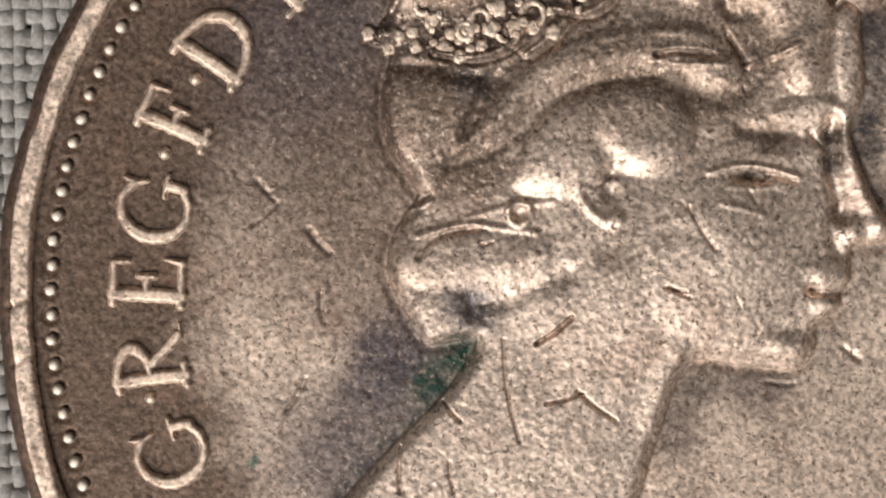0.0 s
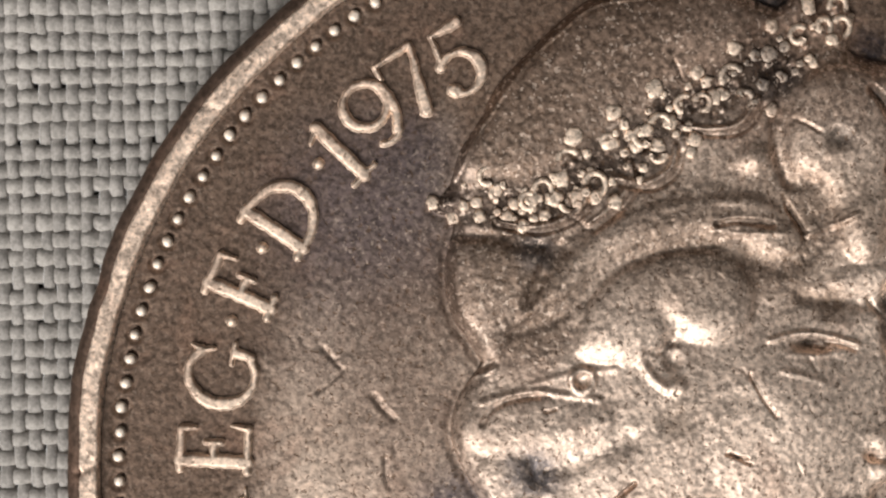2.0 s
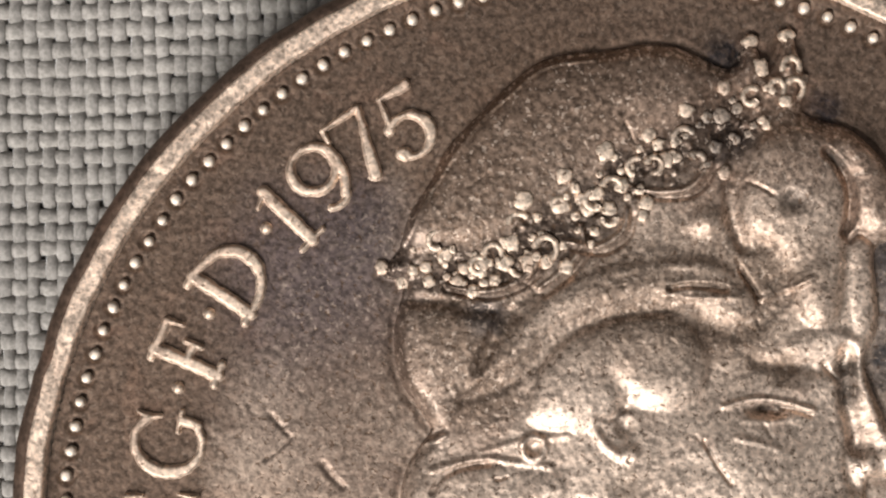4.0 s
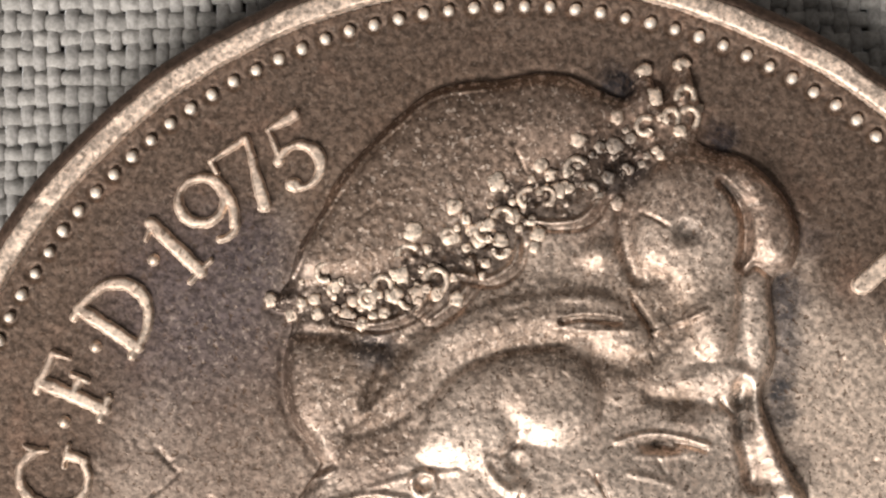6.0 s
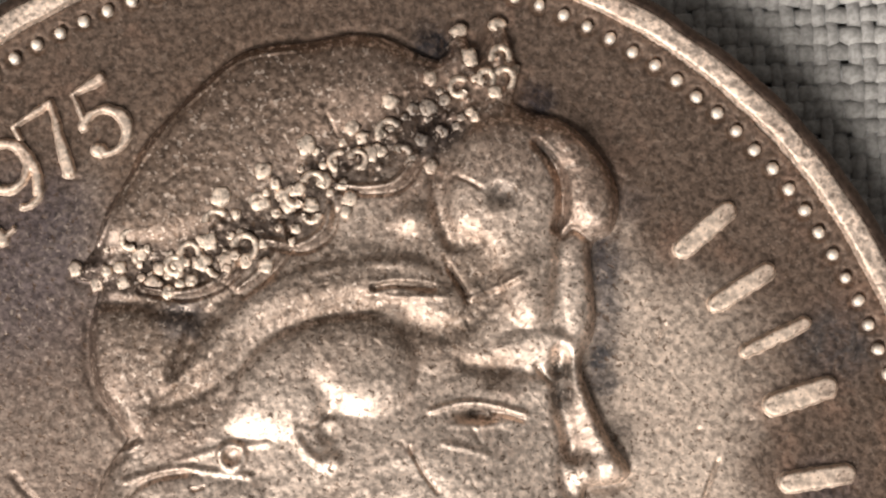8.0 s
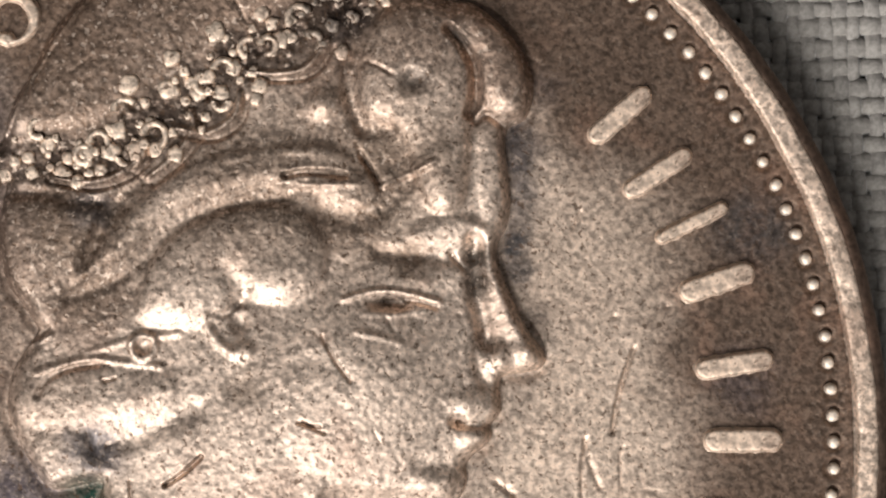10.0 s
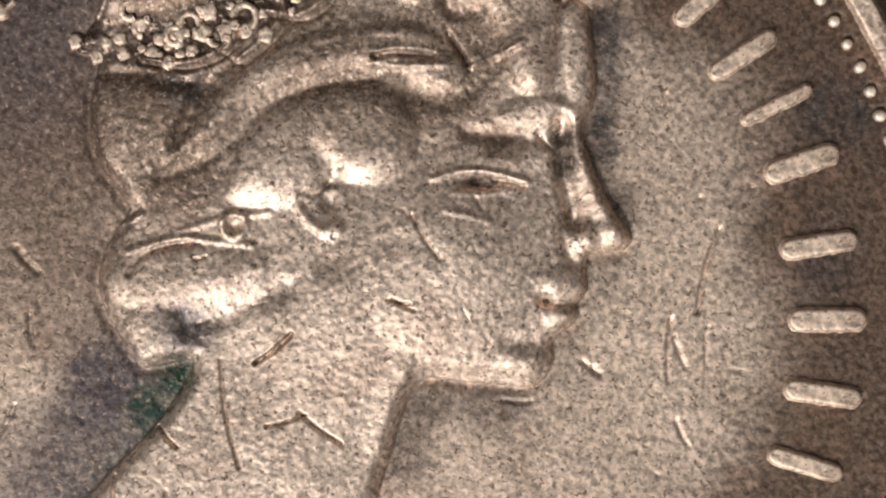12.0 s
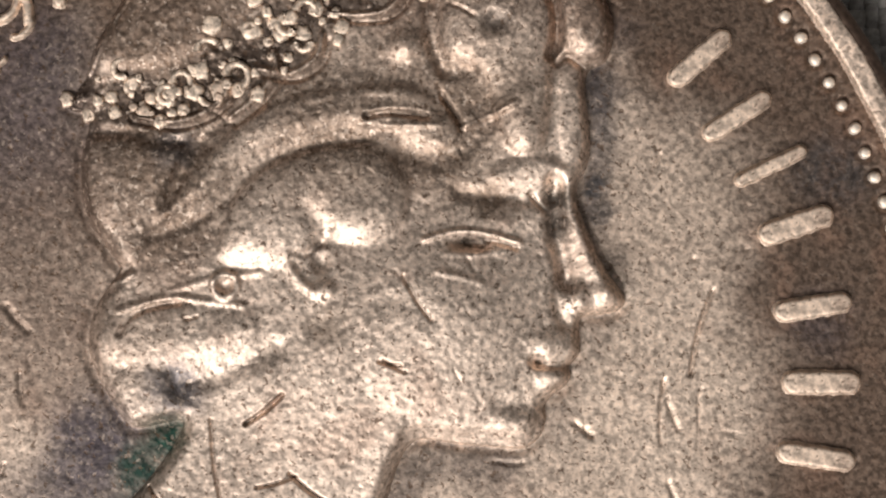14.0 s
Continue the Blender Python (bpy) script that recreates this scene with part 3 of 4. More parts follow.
FACE_LINE = [(5.50, 4.66), (5.43, 4.24), (5.24, 3.90), (5.20, 3.63), (5.27, 3.33), (5.42, 2.96), (5.60, 2.52), (5.82, 2.09), (6.06, 1.74), (6.16, 1.51), (6.01, 1.32), (5.67, 1.25), (5.32, 1.22), (5.23, 1.05), (5.22, 0.73), (5.24, 0.50), (5.12, 0.33), (5.01, 0.18), (5.04, -0.00), (4.91, -0.20), (4.63, -0.40), (4.50, -0.63), (4.52, -0.88), (4.42, -1.16), (4.20, -1.38), (3.96, -1.44)]
NECK_LINE = [(3.45, -1.40), (2.77, -1.33), (2.31, -1.25), (1.95, -1.22), (1.68, -1.40), (1.50, -1.74), (1.31, -2.28), (1.14, -2.85)] + [(0.93, -3.45), (0.69, -4.43), (0.60, -5.17), (0.72, -6.15), (0.34, -6.77), (-1.37, -6.64), (-3.33, -6.03), (-5.28, -5.53), (-6.26, -5.29), (-5.89, -4.55)]
BACK_LINE = [(-5.28, -3.82), (-4.55, -3.02), (-4.00, -2.50), (-3.45, -1.89), (-2.99, -1.25), (-2.82, -0.79), (-3.33, -0.84), (-3.82, -0.91), (-4.12, -0.64), (-4.48, 0.03), (-4.71, 0.67), (-4.66, 1.24), (-4.49, 1.67), (-4.08, 2.25), (-4.12, 2.42), (-4.40, 2.88), (-4.66, 3.24), (-4.82, 3.82), (-4.83, 4.51), (-4.66, 5.23), (-4.68, 5.47)]
# open curls of the crown: middle (mm), radius, first and last angle (degrees)
SCROLLS = [
    ((2.78, 9.39), 0.20, 40, 330), ((3.33, 9.60), 0.17, -60, 250), ((3.69, 9.60), 0.23, -70, 160), ((3.62, 10.05), 0.20, -40, 220),
    ((1.31, 8.49), 0.25, 20, 230), ((1.60, 8.02), 0.19, -80, 150), ((0.69, 7.97), 0.19, -100, 190), ((0.31, 7.88), 0.21, 60, 260),
    ((-0.23, 7.47), 0.24, -20, 180), ((-0.58, 7.18), 0.21, 100, 320), ((-0.23, 6.83), 0.17, 180, 360), ((-1.64, 6.20), 0.27, -70, 190),
    ((-2.23, 6.67), 0.27, 30, 180), ((-2.76, 6.09), 0.21, -30, 200), ((-3.05, 5.80), 0.19, 60, 330), ((-2.11, 5.79), 0.24, 190, 400),
    ((-3.70, 5.98), 0.19, 30, 270), ((-3.93, 6.33), 0.20, 100, 300),
]
# round knobs of the crown: middle (mm), radius
KNOBS = [((-4.17, 5.79), 0.15), ((-4.10, 5.49), 0.15), ((-3.50, 5.48), 0.16), ((-3.75, 6.05), 0.17), ((-3.37, 5.76), 0.13), ((-2.97, 5.84), 0.17), ((-3.17, 5.27), 0.15), ((-2.50, 5.87), 0.2),
         ((-1.97, 5.88), 0.2), ((-2.32, 6.30), 0.18), ((-2.08, 7.20), 0.22), ((-0.99, 7.46), 0.12), ((-0.87, 7.24), 0.14), ((-0.72, 6.99), 0.15), ((-0.25, 7.00), 0.17), ((0.01, 7.52), 0.16),
         ((-0.34, 8.24), 0.3), ((0.95, 8.05), 0.19), ((0.60, 8.58), 0.15), ((0.79, 8.38), 0.15), ((0.53, 7.12), 0.17), ((0.45, 6.88), 0.13)]
KNOBS_FRONT = [((1.37, 9.10), 0.18), ((2.13, 9.00), 0.2), ((1.84, 8.96), 0.13), ((3.01, 8.90), 0.11), ((2.46, 8.48), 0.11), ((2.01, 8.32), 0.15), ((2.18, 7.78), 0.15), ((2.96, 10.01), 0.25),
               ((3.52, 9.30), 0.15), ((-1.59, 5.90), 0.17), ((-1.18, 5.78), 0.17), ((-2.70, 5.50), 0.14), ((2.49, 9.15), 0.13)]
# drops that stand free of the band: middle (mm), size
DROPS = [((-5.11, 5.79), 1.3), ((-4.67, 5.47), 1.35), ((-4.44, 5.73), 1.0), ((-1.22, 7.72), 1.5), ((-1.31, 7.11), 1.8), ((2.20, 9.59), 1.25), ((2.78, 10.59), 1.35), ((3.59, 10.71), 1.4), ((-0.52, 7.34), 1.3)]


def outline():
    return spline(CAP_LINE + TIARA_TIP + CURL_LINE + FACE_LINE + NECK_LINE + BACK_LINE, True, 3)


def build_portrait():
    f = Relief(-8.8, 6.9, -9.5, 11.3, GRID)
    s = inside(f.x, f.y, outline())
    d = np.maximum(s, 0)
    # the slope at the edge: steep along the profile, broad under the jaw
    front = np.clip((f.x - 4.2) / 0.7, 0, 1) * np.clip((f.y + 1.1) / 0.4, 0, 1)
    jaw = np.clip(1 - np.abs(f.y + 1.15) / 0.5, 0, 1) * (f.x > 1.6) * (f.x < 4.6)
    edge, body = np.minimum(d / (0.26 - 0.13 * front + 0.24 * jaw), 1), np.minimum(d / 2.4, 1)
    f.z += 0.25 * (0.5 * edge + 0.5 * np.sin(edge * math.pi / 2)) + 0.12 * (1 - (1 - body) ** 2)
    # cap of the crown, lower than the hair, full in its middle
    f.pad([(-4.53, 6.41), (-4.38, 6.99), (-3.95, 7.69), (-3.50, 8.39), (-2.91, 9.03), (-2.27, 9.61), (-1.62, 10.04), (-0.57, 10.24), (0.61, 10.34), (1.54, 10.10), (1.88, 9.39), (1.29, 8.80), (-0.11, 8.47), (-1.05, 7.89), (-2.10, 6.85), (-3.39, 6.40)], 0.0, 0.3, 0.07)
    f.dome((0.73, 9.64), 1.6, 1.0, 0.07, 10)
    # hair under the crown: back of the head, the long lock and the waves over the temple
    f.pad([(-4.78, 4.85), (-4.83, 4.34), (-4.76, 3.76), (-4.60, 3.24), (-4.28, 2.90), (-4.08, 2.38), (-3.63, 2.43), (-3.31, 3.11), (-2.87, 3.50), (-2.73, 4.01), (-2.51, 4.47), (-2.85, 4.88), (-3.77, 5.06)], 0.05, 0.2, 0.08)
    f.ridge([(-2.34, 4.81), (-2.65, 4.53), (-2.86, 4.07), (-3.04, 3.62)], 0.20, -0.13)
    f.pad([(-3.31, 3.13), (-2.87, 3.39), (-2.41, 3.61), (-1.97, 3.92), (-1.69, 4.30), (-1.13, 4.64), (-0.33, 4.92), (0.59, 5.13), (1.51, 5.25), (2.43, 5.58), (1.75, 5.94), (0.60, 5.90), (-0.31, 5.80), (-1.24, 5.42), (-1.93, 4.92), (-2.51, 4.35), (-2.87, 3.84)], 0.07, 0.16, 0.06)
    f.ridge([(-3.45, 2.94), (-2.53, 3.24), (-1.90, 3.65), (-1.58, 4.05), (-1.02, 4.44), (-0.10, 4.71), (1.05, 4.86)], 0.16, -0.07)
    f.ridge([(-4.80, 5.14), (-3.88, 5.01), (-2.85, 4.82), (-1.93, 5.20), (-1.12, 5.65)], 0.17, -0.10)
    f.pad([(0.71, 5.27), (1.28, 5.49), (2.20, 5.49), (2.77, 5.23), (2.88, 4.83), (2.53, 4.60), (1.96, 4.79), (1.28, 5.03), (0.76, 5.06)], 0.06, 0.14, 0.03)
    f.ridge([(1.73, 4.56), (2.41, 4.38), (2.99, 4.65), (3.45, 5.22)], 0.3, -0.07)
    # full mass over the ear, with two swellings at its foot
    f.pad([(-1.99, 2.51), (-2.01, 3.03), (-1.72, 3.65), (-1.26, 4.16), (-0.56, 4.55), (0.24, 4.76), (1.04, 4.71), (1.59, 4.39), (1.85, 3.82), (1.80, 3.24), (1.49, 2.91), (1.01, 2.74), (0.46, 2.80), (0.10, 2.93), (-0.19, 2.63), (-0.66, 2.34), (-1.34, 2.30)], 0.085, 0.28, 0.09)
    f.dome((0.85, 3.26), 1.0, 0.62, 0.065, 12)
    f.dome((-1.11, 2.84), 1.0, 0.62, 0.03, 22)
    f.ridge([(-0.24, 3.45), (0.10, 3.10), (0.10, 2.87)], 0.3, -0.06)
    # hollow behind the cheek, below the ear
    f.dome((0.07, 1.10), 0.6, 0.5, -0.05)
    f.dome((-2.54, 2.98), 0.9, 0.45, -0.05, 20)
    # lower knot of hair, the rolls below it
    f.pad([(-4.46, 0.72), (-4.42, 1.18), (-4.05, 1.44), (-3.47, 1.61), (-2.78, 1.64), (-2.10, 1.54), (-1.47, 1.44), (-1.19, 1.18), (-1.31, 0.78), (-1.77, 0.51), (-2.35, 0.38), (-2.92, 0.30), (-3.49, 0.25), (-4.06, 0.32)], 0.035, 0.22, 0.05)
    f.dome((-2.40, 0.80), 1.15, 0.5, 0.05, 12)
    f.pad([(-4.18, 0.09), (-3.61, 0.37), (-3.04, 0.19), (-2.93, -0.22), (-2.59, -0.51), (-3.05, -0.71), (-3.62, -0.89), (-3.99, -0.77)], 0.05, 0.16, 0.03)
    f.ridge([(-2.92, -0.04), (-2.24, 0.06), (-1.55, 0.33), (-0.85, 0.66)], 0.3, -0.07)
    # front curls above the forehead
    f.pad([(2.63, 6.51), (2.50, 7.10), (2.61, 7.80), (2.85, 8.39), (3.36, 8.73), (4.00, 8.76), (4.59, 8.46), (4.85, 7.90), (4.86, 7.19), (4.77, 6.49), (4.73, 5.56), (4.54, 4.63), (3.95, 4.52), (3.61, 5.10), (3.44, 5.80), (3.10, 6.27)], 0.09, 0.2, 0.13)
    f.pad([(4.53, 8.49), (4.99, 8.48), (5.52, 8.07), (5.86, 7.48), (5.94, 6.95), (5.82, 6.46), (5.38, 6.37), (5.05, 6.61), (4.86, 7.19), (4.81, 7.78)], 0.08, 0.18, 0.12)
    f.dome((1.82, 6.73), 0.55, 0.42, 0.10, 20)
    f.ridge([(2.91, 5.22), (3.50, 5.36), (4.08, 5.62), (4.67, 5.91)], 0.2, 0.06)
    f.pad([(4.79, 5.79), (4.85, 6.20), (5.12, 6.40), (5.37, 6.14), (5.42, 5.55), (5.45, 4.85), (5.23, 4.16), (4.94, 4.39)], 0.05, 0.14, 0.03)
    # forehead and brow, the socket below it
    f.dome((4.36, 4.97), 1.1, 1.2, 0.08)
    f.pad([(3.43, 4.13), (4.01, 4.46), (4.70, 4.45), (5.04, 4.21), (4.97, 3.91), (4.57, 3.85), (4.00, 3.81), (3.60, 3.89)], 0.07, 0.12, 0.02)
    f.ridge([(2.86, 3.74), (3.54, 3.66), (4.23, 3.60), (4.74, 3.61)], 0.22, -0.10)
    f.dome((3.70, 3.17), 1.0, 0.28, 0.05)
    # nose: bridge, side hollow, wing and tip
    f.ridge([(5.03, 4.10), (5.14, 3.47), (5.28, 2.84), (5.55, 2.20), (5.77, 1.74)], 0.26, 0.12)
    f.ridge([(4.78, 3.93), (4.75, 3.36), (4.80, 2.79), (4.94, 2.22), (5.02, 1.85)], 0.26, -0.19)
    f.dome((4.94, 1.93), 0.35, 0.22, -0.10)
    f.dome((5.24, 1.58), 0.38, 0.34, 0.15)
    f.dome((5.79, 1.63), 0.38, 0.34, 0.14)
    f.ridge([(4.79, 1.76), (4.81, 1.36), (4.92, 1.07)], 0.16, -0.08)
    # cheek, mouth, chin, jaw
    f.dome((3.04, 1.45), 1.9, 1.3, 0.10, -20)
    f.dome((4.70, 0.67), 0.66, 0.40, 0.15, 8)
    f.dome((4.68, -0.03), 0.48, 0.30, 0.10)
    f.ridge([(3.58, -0.50), (3.98, -0.57), (4.44, -0.51)], 0.26, -0.07)
    f.dome((3.91, -0.96), 0.6, 0.45, 0.07)
    f.dome((2.81, 1.05), 2.2, 2.5, 0.17, 0, 1.1)
    f.ridge([(1.10, 1.48), (1.68, 1.59), (2.18, 1.18)], 0.3, -0.03)
    f.ridge([(1.51, -1.15), (1.28, -1.71), (1.04, -2.51)], 0.5, 0.06)
    f.dome((-0.90, -2.72), 2.2, 2.4, 0.05)
    f.dome((0.97, 0.46), 3.4, 3.1, 0.26)
    f.ridge([(2.60, 8.62), (2.38, 8.04), (2.29, 7.33), (2.37, 6.69), (2.57, 6.22)], 0.2, -0.12)
    f.ridge([(2.57, 6.22), (2.81, 6.10), (3.16, 6.21)], 0.2, -0.05)
    f.dome((1.82, 6.73), 0.45, 0.38, 0.09, 20)
    f.ridge([(-1.06, 5.61), (-0.12, 5.89), (0.82, 5.96), (1.75, 5.88)], 0.3, 0.03)
    f.ridge([(-0.36, 5.42), (0.58, 5.62), (1.63, 5.63), (2.45, 5.58)], 0.2, -0.03)
    f.worn(0.05)
    # finer cut: rim of the cap, eye, lips, ear, strands
    f.ridge([(-4.65, 6.27), (-4.04, 7.45), (-3.10, 8.78), (-2.29, 9.54), (-1.59, 10.05), (-0.54, 10.20)], 0.07, 0.09)
    f.ridge([(-4.50, 1.96), (-4.10, 2.06), (-3.75, 2.20)], 0.08, 0.07)
    f.ridge([(-4.27, 2.09), (-3.98, 2.24), (-3.81, 2.37)], 0.06, -0.06)
    f.ridge([(-0.60, 2.29), (-0.40, 2.02), (-0.15, 1.79)], 0.15, 0.08)
    f.dome((0.11, 1.82), 0.34, 0.27, 0.12, 10)
    f.dome((0.04, 2.36), 0.26, 0.30, -0.12)
    f.ridge([(-0.54, 2.60), (-0.25, 2.56), (0.04, 2.76)], 0.10, -0.06)
    f.ridge([(1.00, 5.31), (1.51, 5.37), (2.20, 5.29)], 0.10, -0.15)
    f.ridge([(0.94, 5.15), (1.62, 5.11), (2.42, 5.12)], 0.10, 0.05)
    f.ridge([(2.55, 5.64), (2.77, 5.34), (2.91, 5.02)], 0.08, -0.10)
    f.ridge([(2.94, 5.06), (3.46, 5.27), (4.03, 5.53)], 0.09, 0.06)
    f.ridge([(-4.10, 1.46), (-3.47, 1.63), (-2.90, 1.71), (-2.33, 1.64), (-1.53, 1.53)], 0.11, 0.06)
    f.ridge([(-4.05, 1.00), (-3.88, 1.29), (-3.42, 1.52), (-2.84, 1.60)], 0.10, -0.08)
    f.ridge([(-3.01, 1.84), (-2.44, 2.00), (-1.75, 2.13), (-1.17, 2.19)], 0.10, 0.04)
    f.ring((-1.90, 1.95), 0.24, 0.10, 0.09)
    f.dome((-1.92, 1.93), 0.18, 0.17, -0.06)
    f.dome((3.61, 7.15), 0.42, 0.34, -0.13)
    f.ridge([(4.35, 8.20), (4.64, 7.84), (4.86, 7.37), (4.86, 6.84), (4.74, 6.49)], 0.17, -0.22)
    f.ridge([(4.85, 6.32), (5.09, 6.47), (5.38, 6.25)], 0.10, -0.10)
    f.ridge([(2.51, 5.75), (2.70, 5.40), (2.89, 5.14)], 0.08, -0.09)
    f.ridge([(2.65, 7.59), (2.94, 7.45), (3.19, 7.30)], 0.05, -0.07)
    f.ridge([(2.13, 2.81), (2.50, 2.91), (2.84, 2.97), (3.30, 2.93), (3.75, 2.81), (4.04, 2.72)], 0.09, 0.08)
    f.dome((3.04, 2.71), 0.56, 0.20, -0.24, -3)
    f.ridge([(3.35, 2.79), (3.75, 2.69), (3.98, 2.60)], 0.06, -0.10)
    f.ridge([(2.49, 2.53), (3.06, 2.48), (3.75, 2.56)], 0.09, 0.03)
    f.ridge([(4.28, 3.71), (4.40, 3.54), (4.56, 3.37)], 0.06, -0.08)
    f.dome((4.35, 0.31), 0.24, 0.19, -0.16, -20)
    f.ridge([(4.39, 0.25), (4.73, 0.22), (5.10, 0.19)], 0.11, -0.08)
    f.ridge([(2.37, 2.15), (2.83, 2.05), (3.28, 1.90)], 0.10, 0.03)
    # the crown's band: sunk ground, curls, knobs and swags raised on it
    f.ridge(CROWN_BAND, 0.85, -0.10)
    for line in SWAGS:
        f.ridge(line, 0.09, 0.12)
        f.ridge([(x + 0.14, y - 0.14) for x, y in line], 0.09, -0.09)
    rng = np.random.RandomState(19)
    band = spline(CROWN_BAND, False, 8)
    for _ in range(90):
        x, y = band[rng.randint(len(band))] + rng.uniform(-0.55, 0.55, 2)
        f.dome((x, y), rng.uniform(0.07, 0.13), rng.uniform(0.06, 0.11), rng.uniform(-0.09, 0.10), rng.uniform(0, 180))
    f.worn(0.022)
    f.z += 0.009 * vnoise(f.x, f.y, 0.8, 51) + 0.004 * vnoise(f.x, f.y, 0.3, 52) + 0.008 * vnoise(f.x, f.y, 0.13, 53) + 0.004 * vnoise(f.x, f.y, 0.07, 54)
    marks(f)
    # the outline: the relief meets the field in a worn slope
    f.z = (np.maximum(f.z, 0.0) + 0.05) * np.clip((s + 0.04) / 0.06, 0, 1) - 0.10 * np.clip(0.03 - s, 0, 0.10) / 0.10
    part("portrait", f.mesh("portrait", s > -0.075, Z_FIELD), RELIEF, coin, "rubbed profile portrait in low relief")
    return f


def level(f, x, y):
    """The height of the relief round a place, in mm."""
    i, j = int((y - f.y[0, 0]) / GRID), int((x - f.x[0, 0]) / GRID)
    return Z_FIELD + max(0.0, float(f.z[max(i - 4, 0):i + 5, max(j - 4, 0):j + 5].mean()))


def knob_mesh(x, y, z, r, h, rng):
    """A small flattened knob, uneven as if worn."""
    n, verts, faces = 12, [], []
    sides = 1 + rng.uniform(-0.2, 0.2, n)
    for w, rise in ((1.12, -0.9), (1.08, 0.25), (1.0, 0.72), (0.78, 0.97), (0.4, 1.0)):
        for a, q in zip(np.arange(n) * 2 * math.pi / n, sides):
            verts.append(((x + r * w * q * math.cos(a)) * MM, (y + r * w * q * math.sin(a)) * MM, (z + h * (rise + rng.uniform(-0.06, 0.06))) * MM))
    verts.append((x * MM, y * MM, (z + h * 0.98) * MM))
    for k in range(4):
        faces += [(k * n + i, k * n + (i + 1) % n, (k + 1) * n + (i + 1) % n, (k + 1) * n + i) for i in range(n)]
    faces += [(4 * n + i, 4 * n + (i + 1) % n, 5 * n) for i in range(n)]
    return mesh_of("pearl", verts, faces)


def scroll_mesh(x, y, z, r, a0, a1, rng):
    """An open curl of worn metal that ends in a small knob."""
    n, m, verts, faces = 18, 8, [], []
    for i in range(n):
        s = i / (n - 1)
        a, rr = radians(a0 + (a1 - a0) * s), r * (1.05 - 0.38 * s)
        w = (0.074 + 0.05 * max(0.0, s - 0.75) * 4) * (1 + rng.uniform(-0.15, 0.15)) * (0.6 if i in (0, n - 1) else 1)
        for b in np.arange(m) * 2 * math.pi / m:
            d = rr + w * math.cos(b)
            verts.append(((x + d * math.cos(a)) * MM, (y + d * math.sin(a)) * MM, (z + 0.03 + 0.062 * math.sin(b) + rng.uniform(-0.008, 0.008)) * MM))
    for i in range(n - 1):
        faces += [(i * m + k, (i + 1) * m + k, (i + 1) * m + (k + 1) % m, i * m + (k + 1) % m) for k in range(m)]
    faces += [tuple(range(m))[::-1], tuple((n - 1) * m + k for k in range(m))]
    return mesh_of("crown_curl", verts, faces)


def build_crown(f):
    """Knobs, drops and curls of the crown, each seated on the relief below it."""
    rng = np.random.RandomState(9)
    for (x, y), r in KNOBS + KNOBS_FRONT:
        part("pearl", knob_mesh(x, y, level(f, x, y) - 0.015, min(r, 0.21) * 0.95, 0.085, rng), PEARL, coin)
    for (x, y), size in DROPS:
        part("pearl", knob_mesh(x, y, level(f, x, y) - 0.02, 0.118 * size, 0.095, rng), PEARL, coin)
    band = spline(CROWN_BAND, False, 8)
    for _ in range(55):
        x, y = band[rng.randint(len(band))] + rng.uniform(-0.5, 0.5, 2)
        if x < -4.5:
            continue
        part("pearl", knob_mesh(x, y, level(f, x, y) - 0.02, rng.uniform(0.065, 0.115), 0.075, rng), PEARL, coin)
    for (x, y), r, a0, a1 in SCROLLS:
        part("crown_curl", scroll_mesh(x, y, level(f, x, y), r, a0, a1, rng), PEARL, coin)


# ---- legend: serif letters cut from strokes ----
TH, TN = 0.092, 0.058             # half widths of thick and thin strokes, of the letter's height
LETTER_H = 1.62


def bow(cx, cy, rx, ry, a0, a1, thick=TH, thin=TN, n=16):
    """An arc that swells where it runs upright."""
    pts, wide = [], []
    for a in np.linspace(radians(a0), radians(a1), n):
        pts.append((cx + rx * math.cos(a), cy + ry * math.sin(a)))
        wide.append(thin + (thick - thin) * math.cos(a) ** 2)
    return pts, wide


def bar(x0, y0, x1, y1, w0=TN, w1=None):
    return [(x0, y0), (x1, y1)], [w0, w0 if w1 is None else w1]


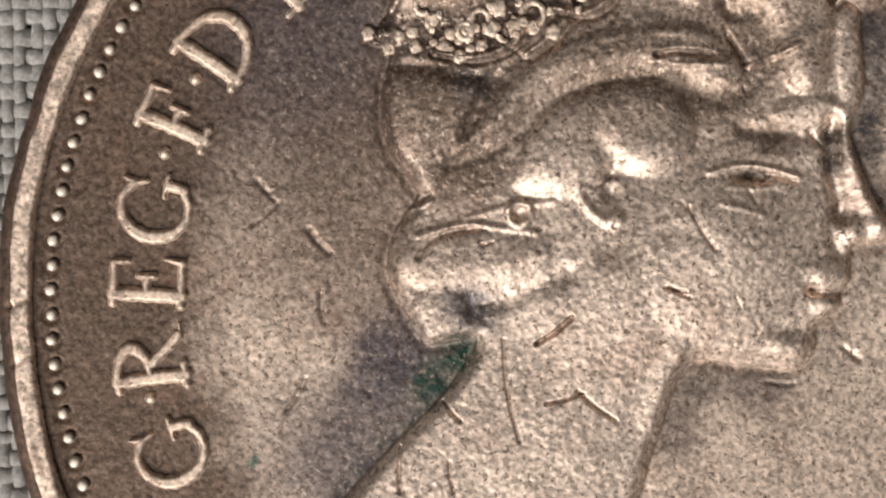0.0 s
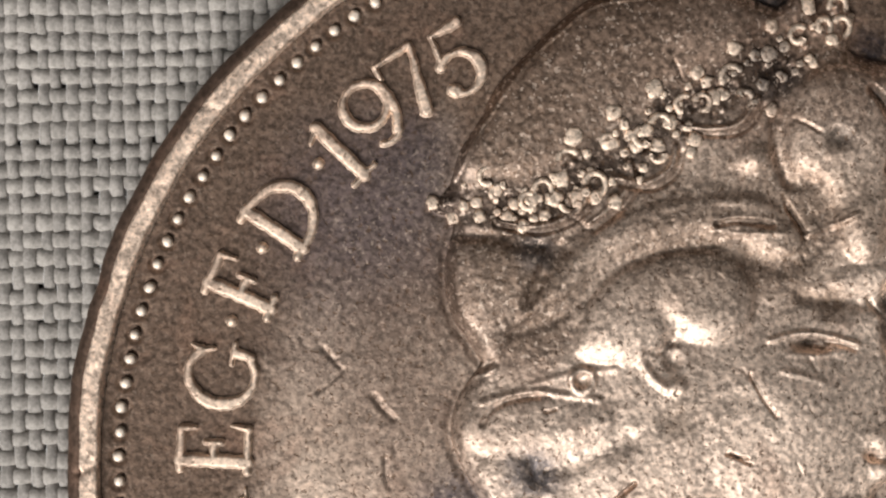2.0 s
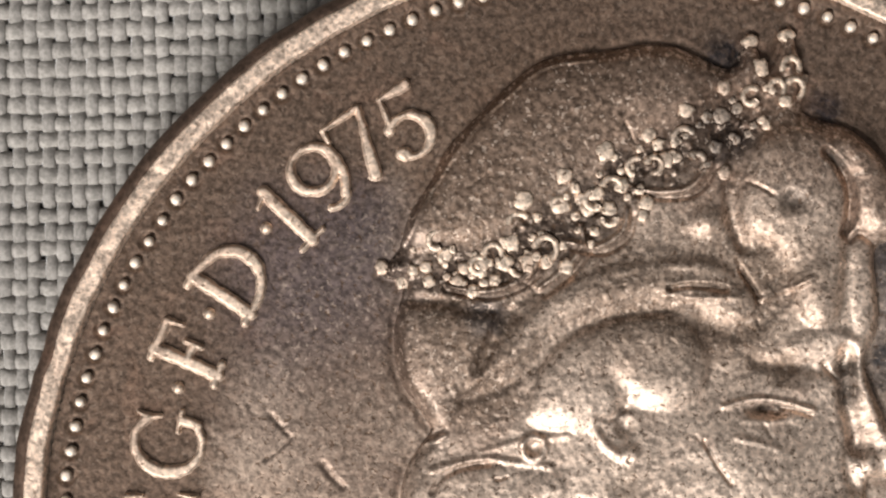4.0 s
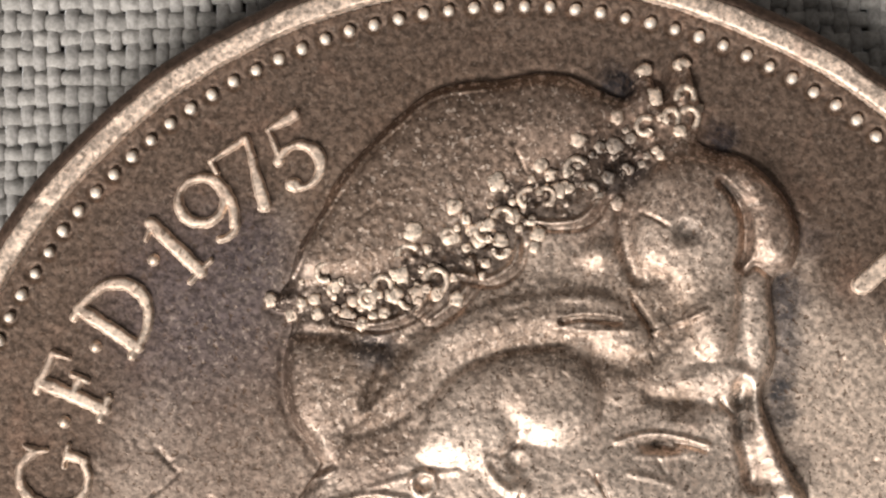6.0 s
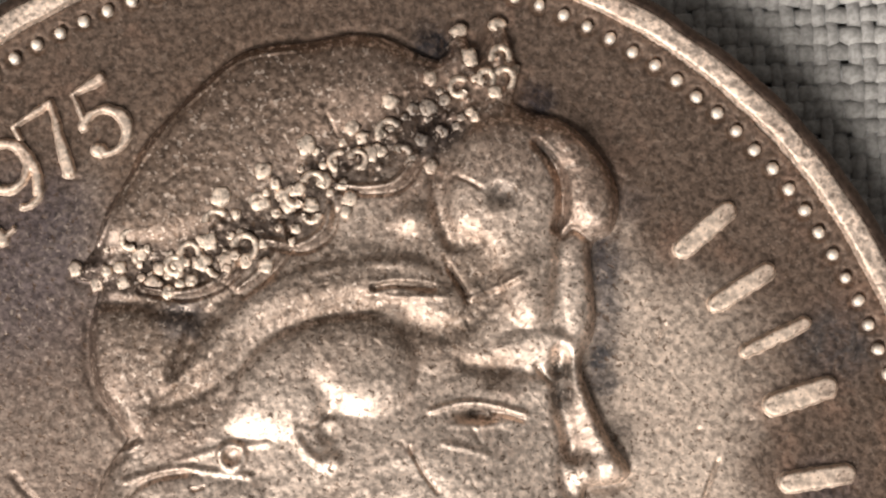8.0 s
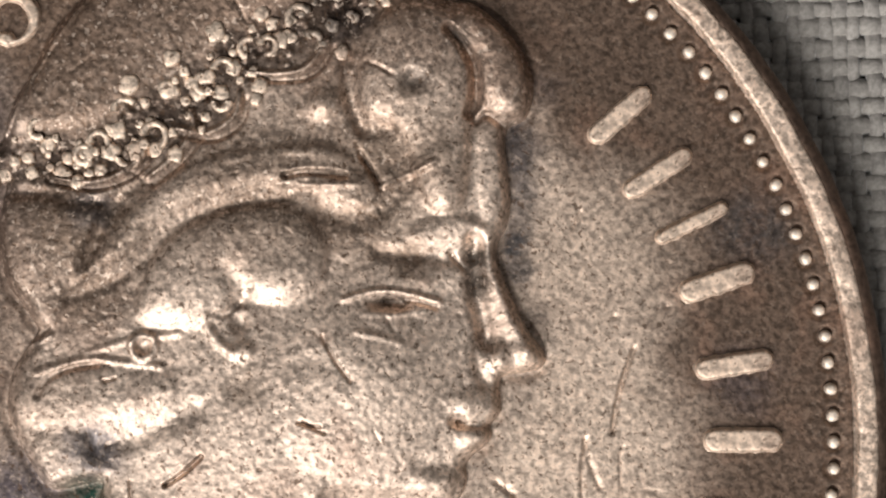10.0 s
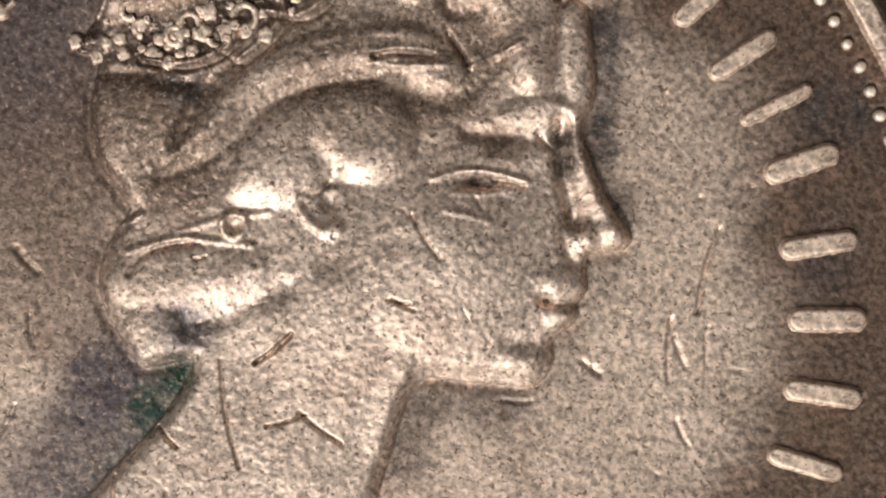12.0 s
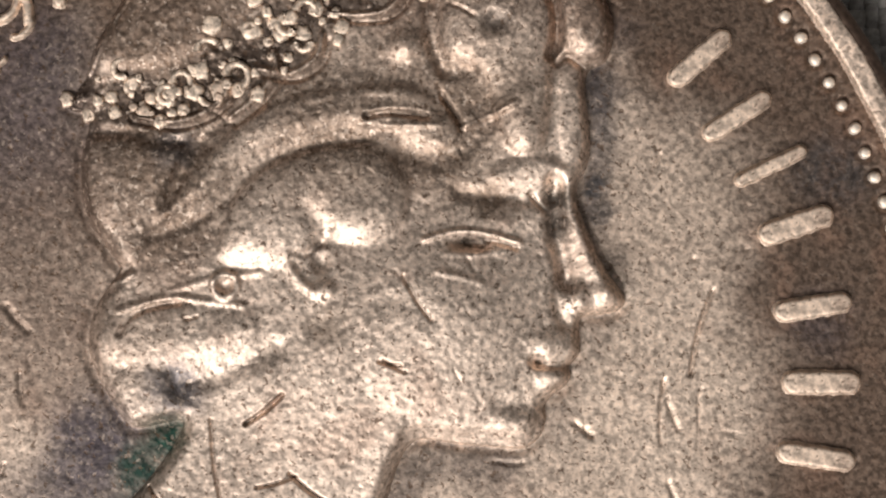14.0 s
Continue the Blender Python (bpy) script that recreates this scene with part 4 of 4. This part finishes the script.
STEM = [bar(0.16, 0.05, 0.16, 0.95, TH)]
GLYPHS = {
    "E": STEM + [bar(0.03, 0.95, 0.58, 0.95), bar(0.03, 0.05, 0.60, 0.05), bar(0.16, 0.51, 0.40, 0.51), bar(0.58, 0.95, 0.60, 0.76, 0.05, 0.03), bar(0.60, 0.05, 0.64, 0.27, 0.05, 0.03), bar(0.41, 0.40, 0.41, 0.62, 0.04)],
    "F": STEM + [bar(0.03, 0.95, 0.56, 0.95), bar(0.02, 0.05, 0.32, 0.05), bar(0.16, 0.50, 0.40, 0.50), bar(0.56, 0.95, 0.59, 0.74, 0.05, 0.03), bar(0.41, 0.39, 0.41, 0.61, 0.04)],
    "D": STEM + [bar(0.02, 0.95, 0.30, 0.95), bar(0.02, 0.05, 0.30, 0.05), bow(0.26, 0.5, 0.52, 0.45, 90, -90)],
    "G": [bow(0.48, 0.5, 0.40, 0.455, 48, 312), bar(0.75, 0.84, 0.80, 0.68, 0.05, 0.025), bar(0.77, 0.86, 0.80, 0.97, 0.05, 0.03), bar(0.77, 0.14, 0.80, 0.38, 0.07), bar(0.64, 0.40, 0.92, 0.40, 0.035)],
    "R": STEM + [bar(0.03, 0.95, 0.26, 0.95), bar(0.02, 0.05, 0.32, 0.05), bow(0.24, 0.73, 0.34, 0.22, 90, -90), bar(0.34, 0.5, 0.70, 0.08, 0.07, 0.08), bar(0.66, 0.05, 0.84, 0.05, 0.035)],
    "1": [bar(0.26, 0.05, 0.26, 0.95, TH), bar(0.26, 0.93, 0.06, 0.86, 0.06, 0.03), bar(0.06, 0.05, 0.46, 0.05, 0.04)],
    "9": [bow(0.36, 0.66, 0.30, 0.30, 0, 360, 0.075, 0.05, 28), bow(0.08, 0.60, 0.60, 0.62, 12, -48, 0.075, 0.05), bow(0.36, 0.16, 0.16, 0.10, -20, -150, 0.05, 0.05)],
    "7": [bar(0.06, 0.93, 0.62, 0.93, 0.05), bar(0.06, 0.93, 0.04, 0.76, 0.05, 0.04), bar(0.62, 0.93, 0.32, 0.06, 0.045, 0.095)],
    "5": [bar(0.16, 0.93, 0.56, 0.95, 0.05, 0.075), bar(0.16, 0.93, 0.12, 0.54, 0.04, 0.05), bow(0.30, 0.32, 0.28, 0.28, 140, -130, 0.085, 0.05, 20), bar(0.14, 0.12, 0.10, 0.16, 0.09, 0.09)],
}


def glyph_mesh(name, strokes, rise=0.13):
    f = Relief(-0.15, 1.75, -0.15, 1.8, 0.024)
    d = np.full(f.x.shape, 1e9)
    for pts, wide in strokes:
        d = np.minimum(d, to_line(f.x / LETTER_H, f.y / LETTER_H, pts, wide))
    d = -d * LETTER_H + 0.018 * vnoise(f.x, f.y, 0.13, sum(map(ord, name)))
    f.z += rise * np.tanh(np.maximum(d, 0) / 0.032) + np.where(d < 0, d * 0.8, 0) + 0.007 * vnoise(f.x, f.y, 0.14, 61)
    return f.mesh(name, d > -0.07, 0.0)


def set_round(name, me, x, y, wide, label=""):
    """Stands a sign on the legend's circle with its middle at x, y, its top outwards."""
    turn = math.atan2(y, x) - math.pi / 2
    m = pose(x * MM, y * MM, (Z_FIELD + 0.005) * MM, 0, 0, math.degrees(turn)) @ pose(-wide / 2 * MM, -LETTER_H / 2 * MM, 0)
    part(name, me, LETTER, coin, label, m)


def build_legend():
    words = [("G", -9.38, -3.26, 0.92), ("R", -9.85, -1.21, 0.84), ("E", -9.88, 0.45, 0.66), ("G", -9.72, 2.03, 0.92), ("F", -9.23, 3.99, 0.60), ("D", -8.34, 5.53, 0.80),
             ("1", -7.13, 6.90, 0.52), ("9", -6.42, 7.70, 0.72), ("7", -5.63, 8.39, 0.66), ("5", -4.62, 8.88, 0.62)]
    meshes = {}
    for sign, x, y, wide in words:
        if sign not in meshes:
            meshes[sign] = glyph_mesh("letter" if sign.isalpha() else "digit", GLYPHS[sign])
        set_round("letter" if sign.isalpha() else "digit", meshes[sign], x, y, wide * LETTER_H, "raised bronze " + ("letter " if sign.isalpha() else "digit ") + sign)
    # a name, kept as plain bars
    for x, y, wide in [(7.78, 6.42, 0.46), (8.51, 5.23, 0.42), (9.18, 4.21, 0.30), (9.67, 3.00, 0.50), (9.98, 1.33, 0.46), (10.12, -0.20, 0.50), (9.99, -1.70, 0.46), (9.60, -3.13, 0.42)]:
        h = wide / LETTER_H / 2
        me = glyph_mesh("raised_bar", [bar(h, h, h, 1 - h, h * 0.98)])
        set_round("raised_bar", me, x, y, wide, "plain raised bronze bar")
    dot = Relief(-0.2, 0.2, -0.2, 0.2, 0.02)
    dot.dome((0, 0), 0.125, 0.125, 0.13, power=0.5)
    me = dot.mesh("stop_dot", np.hypot(dot.x, dot.y) < 0.15, 0.0)
    for x, y in [(-8.83, 4.81), (-9.50, 3.22), (-9.83, -2.05)] + [(-7.60, 6.64)]:
        part("stop_dot", me, LETTER, coin, at=pose(x * MM, y * MM, Z_FIELD * MM))


def build_beads():
    rng = np.random.RandomState(3)
    meshes = []
    for v in range(5):
        verts, faces, n = [], [], 10
        rx, ry, h = rng.uniform(0.105, 0.135), rng.uniform(0.105, 0.135), rng.uniform(0.11, 0.15)
        for k, (w, z) in enumerate(((1.06, -0.03), (1.0, 0.5), (0.86, 0.85), (0.5, 0.97))):
            for a in np.arange(n) * 2 * math.pi / n:
                q = 1 + rng.uniform(-0.06, 0.06)
                verts.append((rx * w * q * math.cos(a) * MM, ry * w * q * math.sin(a) * MM, h * z * MM))
        verts.append((0, 0, h * MM))
        for k in range(3):
            faces += [(k * n + i, k * n + (i + 1) % n, (k + 1) * n + (i + 1) % n, (k + 1) * n + i) for i in range(n)]
        faces += [(3 * n + i, 3 * n + (i + 1) % n, 4 * n) for i in range(n)]
        meshes.append(mesh_of("bead", verts, faces))
    for a in bead_at:
        r = BEAD_R + rng.uniform(-0.02, 0.02)
        part("bead", meshes[rng.randint(5)], BEAD, coin, at=pose(r * math.cos(a) * MM, r * math.sin(a) * MM, Z_FIELD * MM, 0, 0, rng.uniform(0, 360)))


build_added_yard()
build_body()
build_field()
build_crown(build_portrait())
build_legend()
build_beads()
build_cloth()
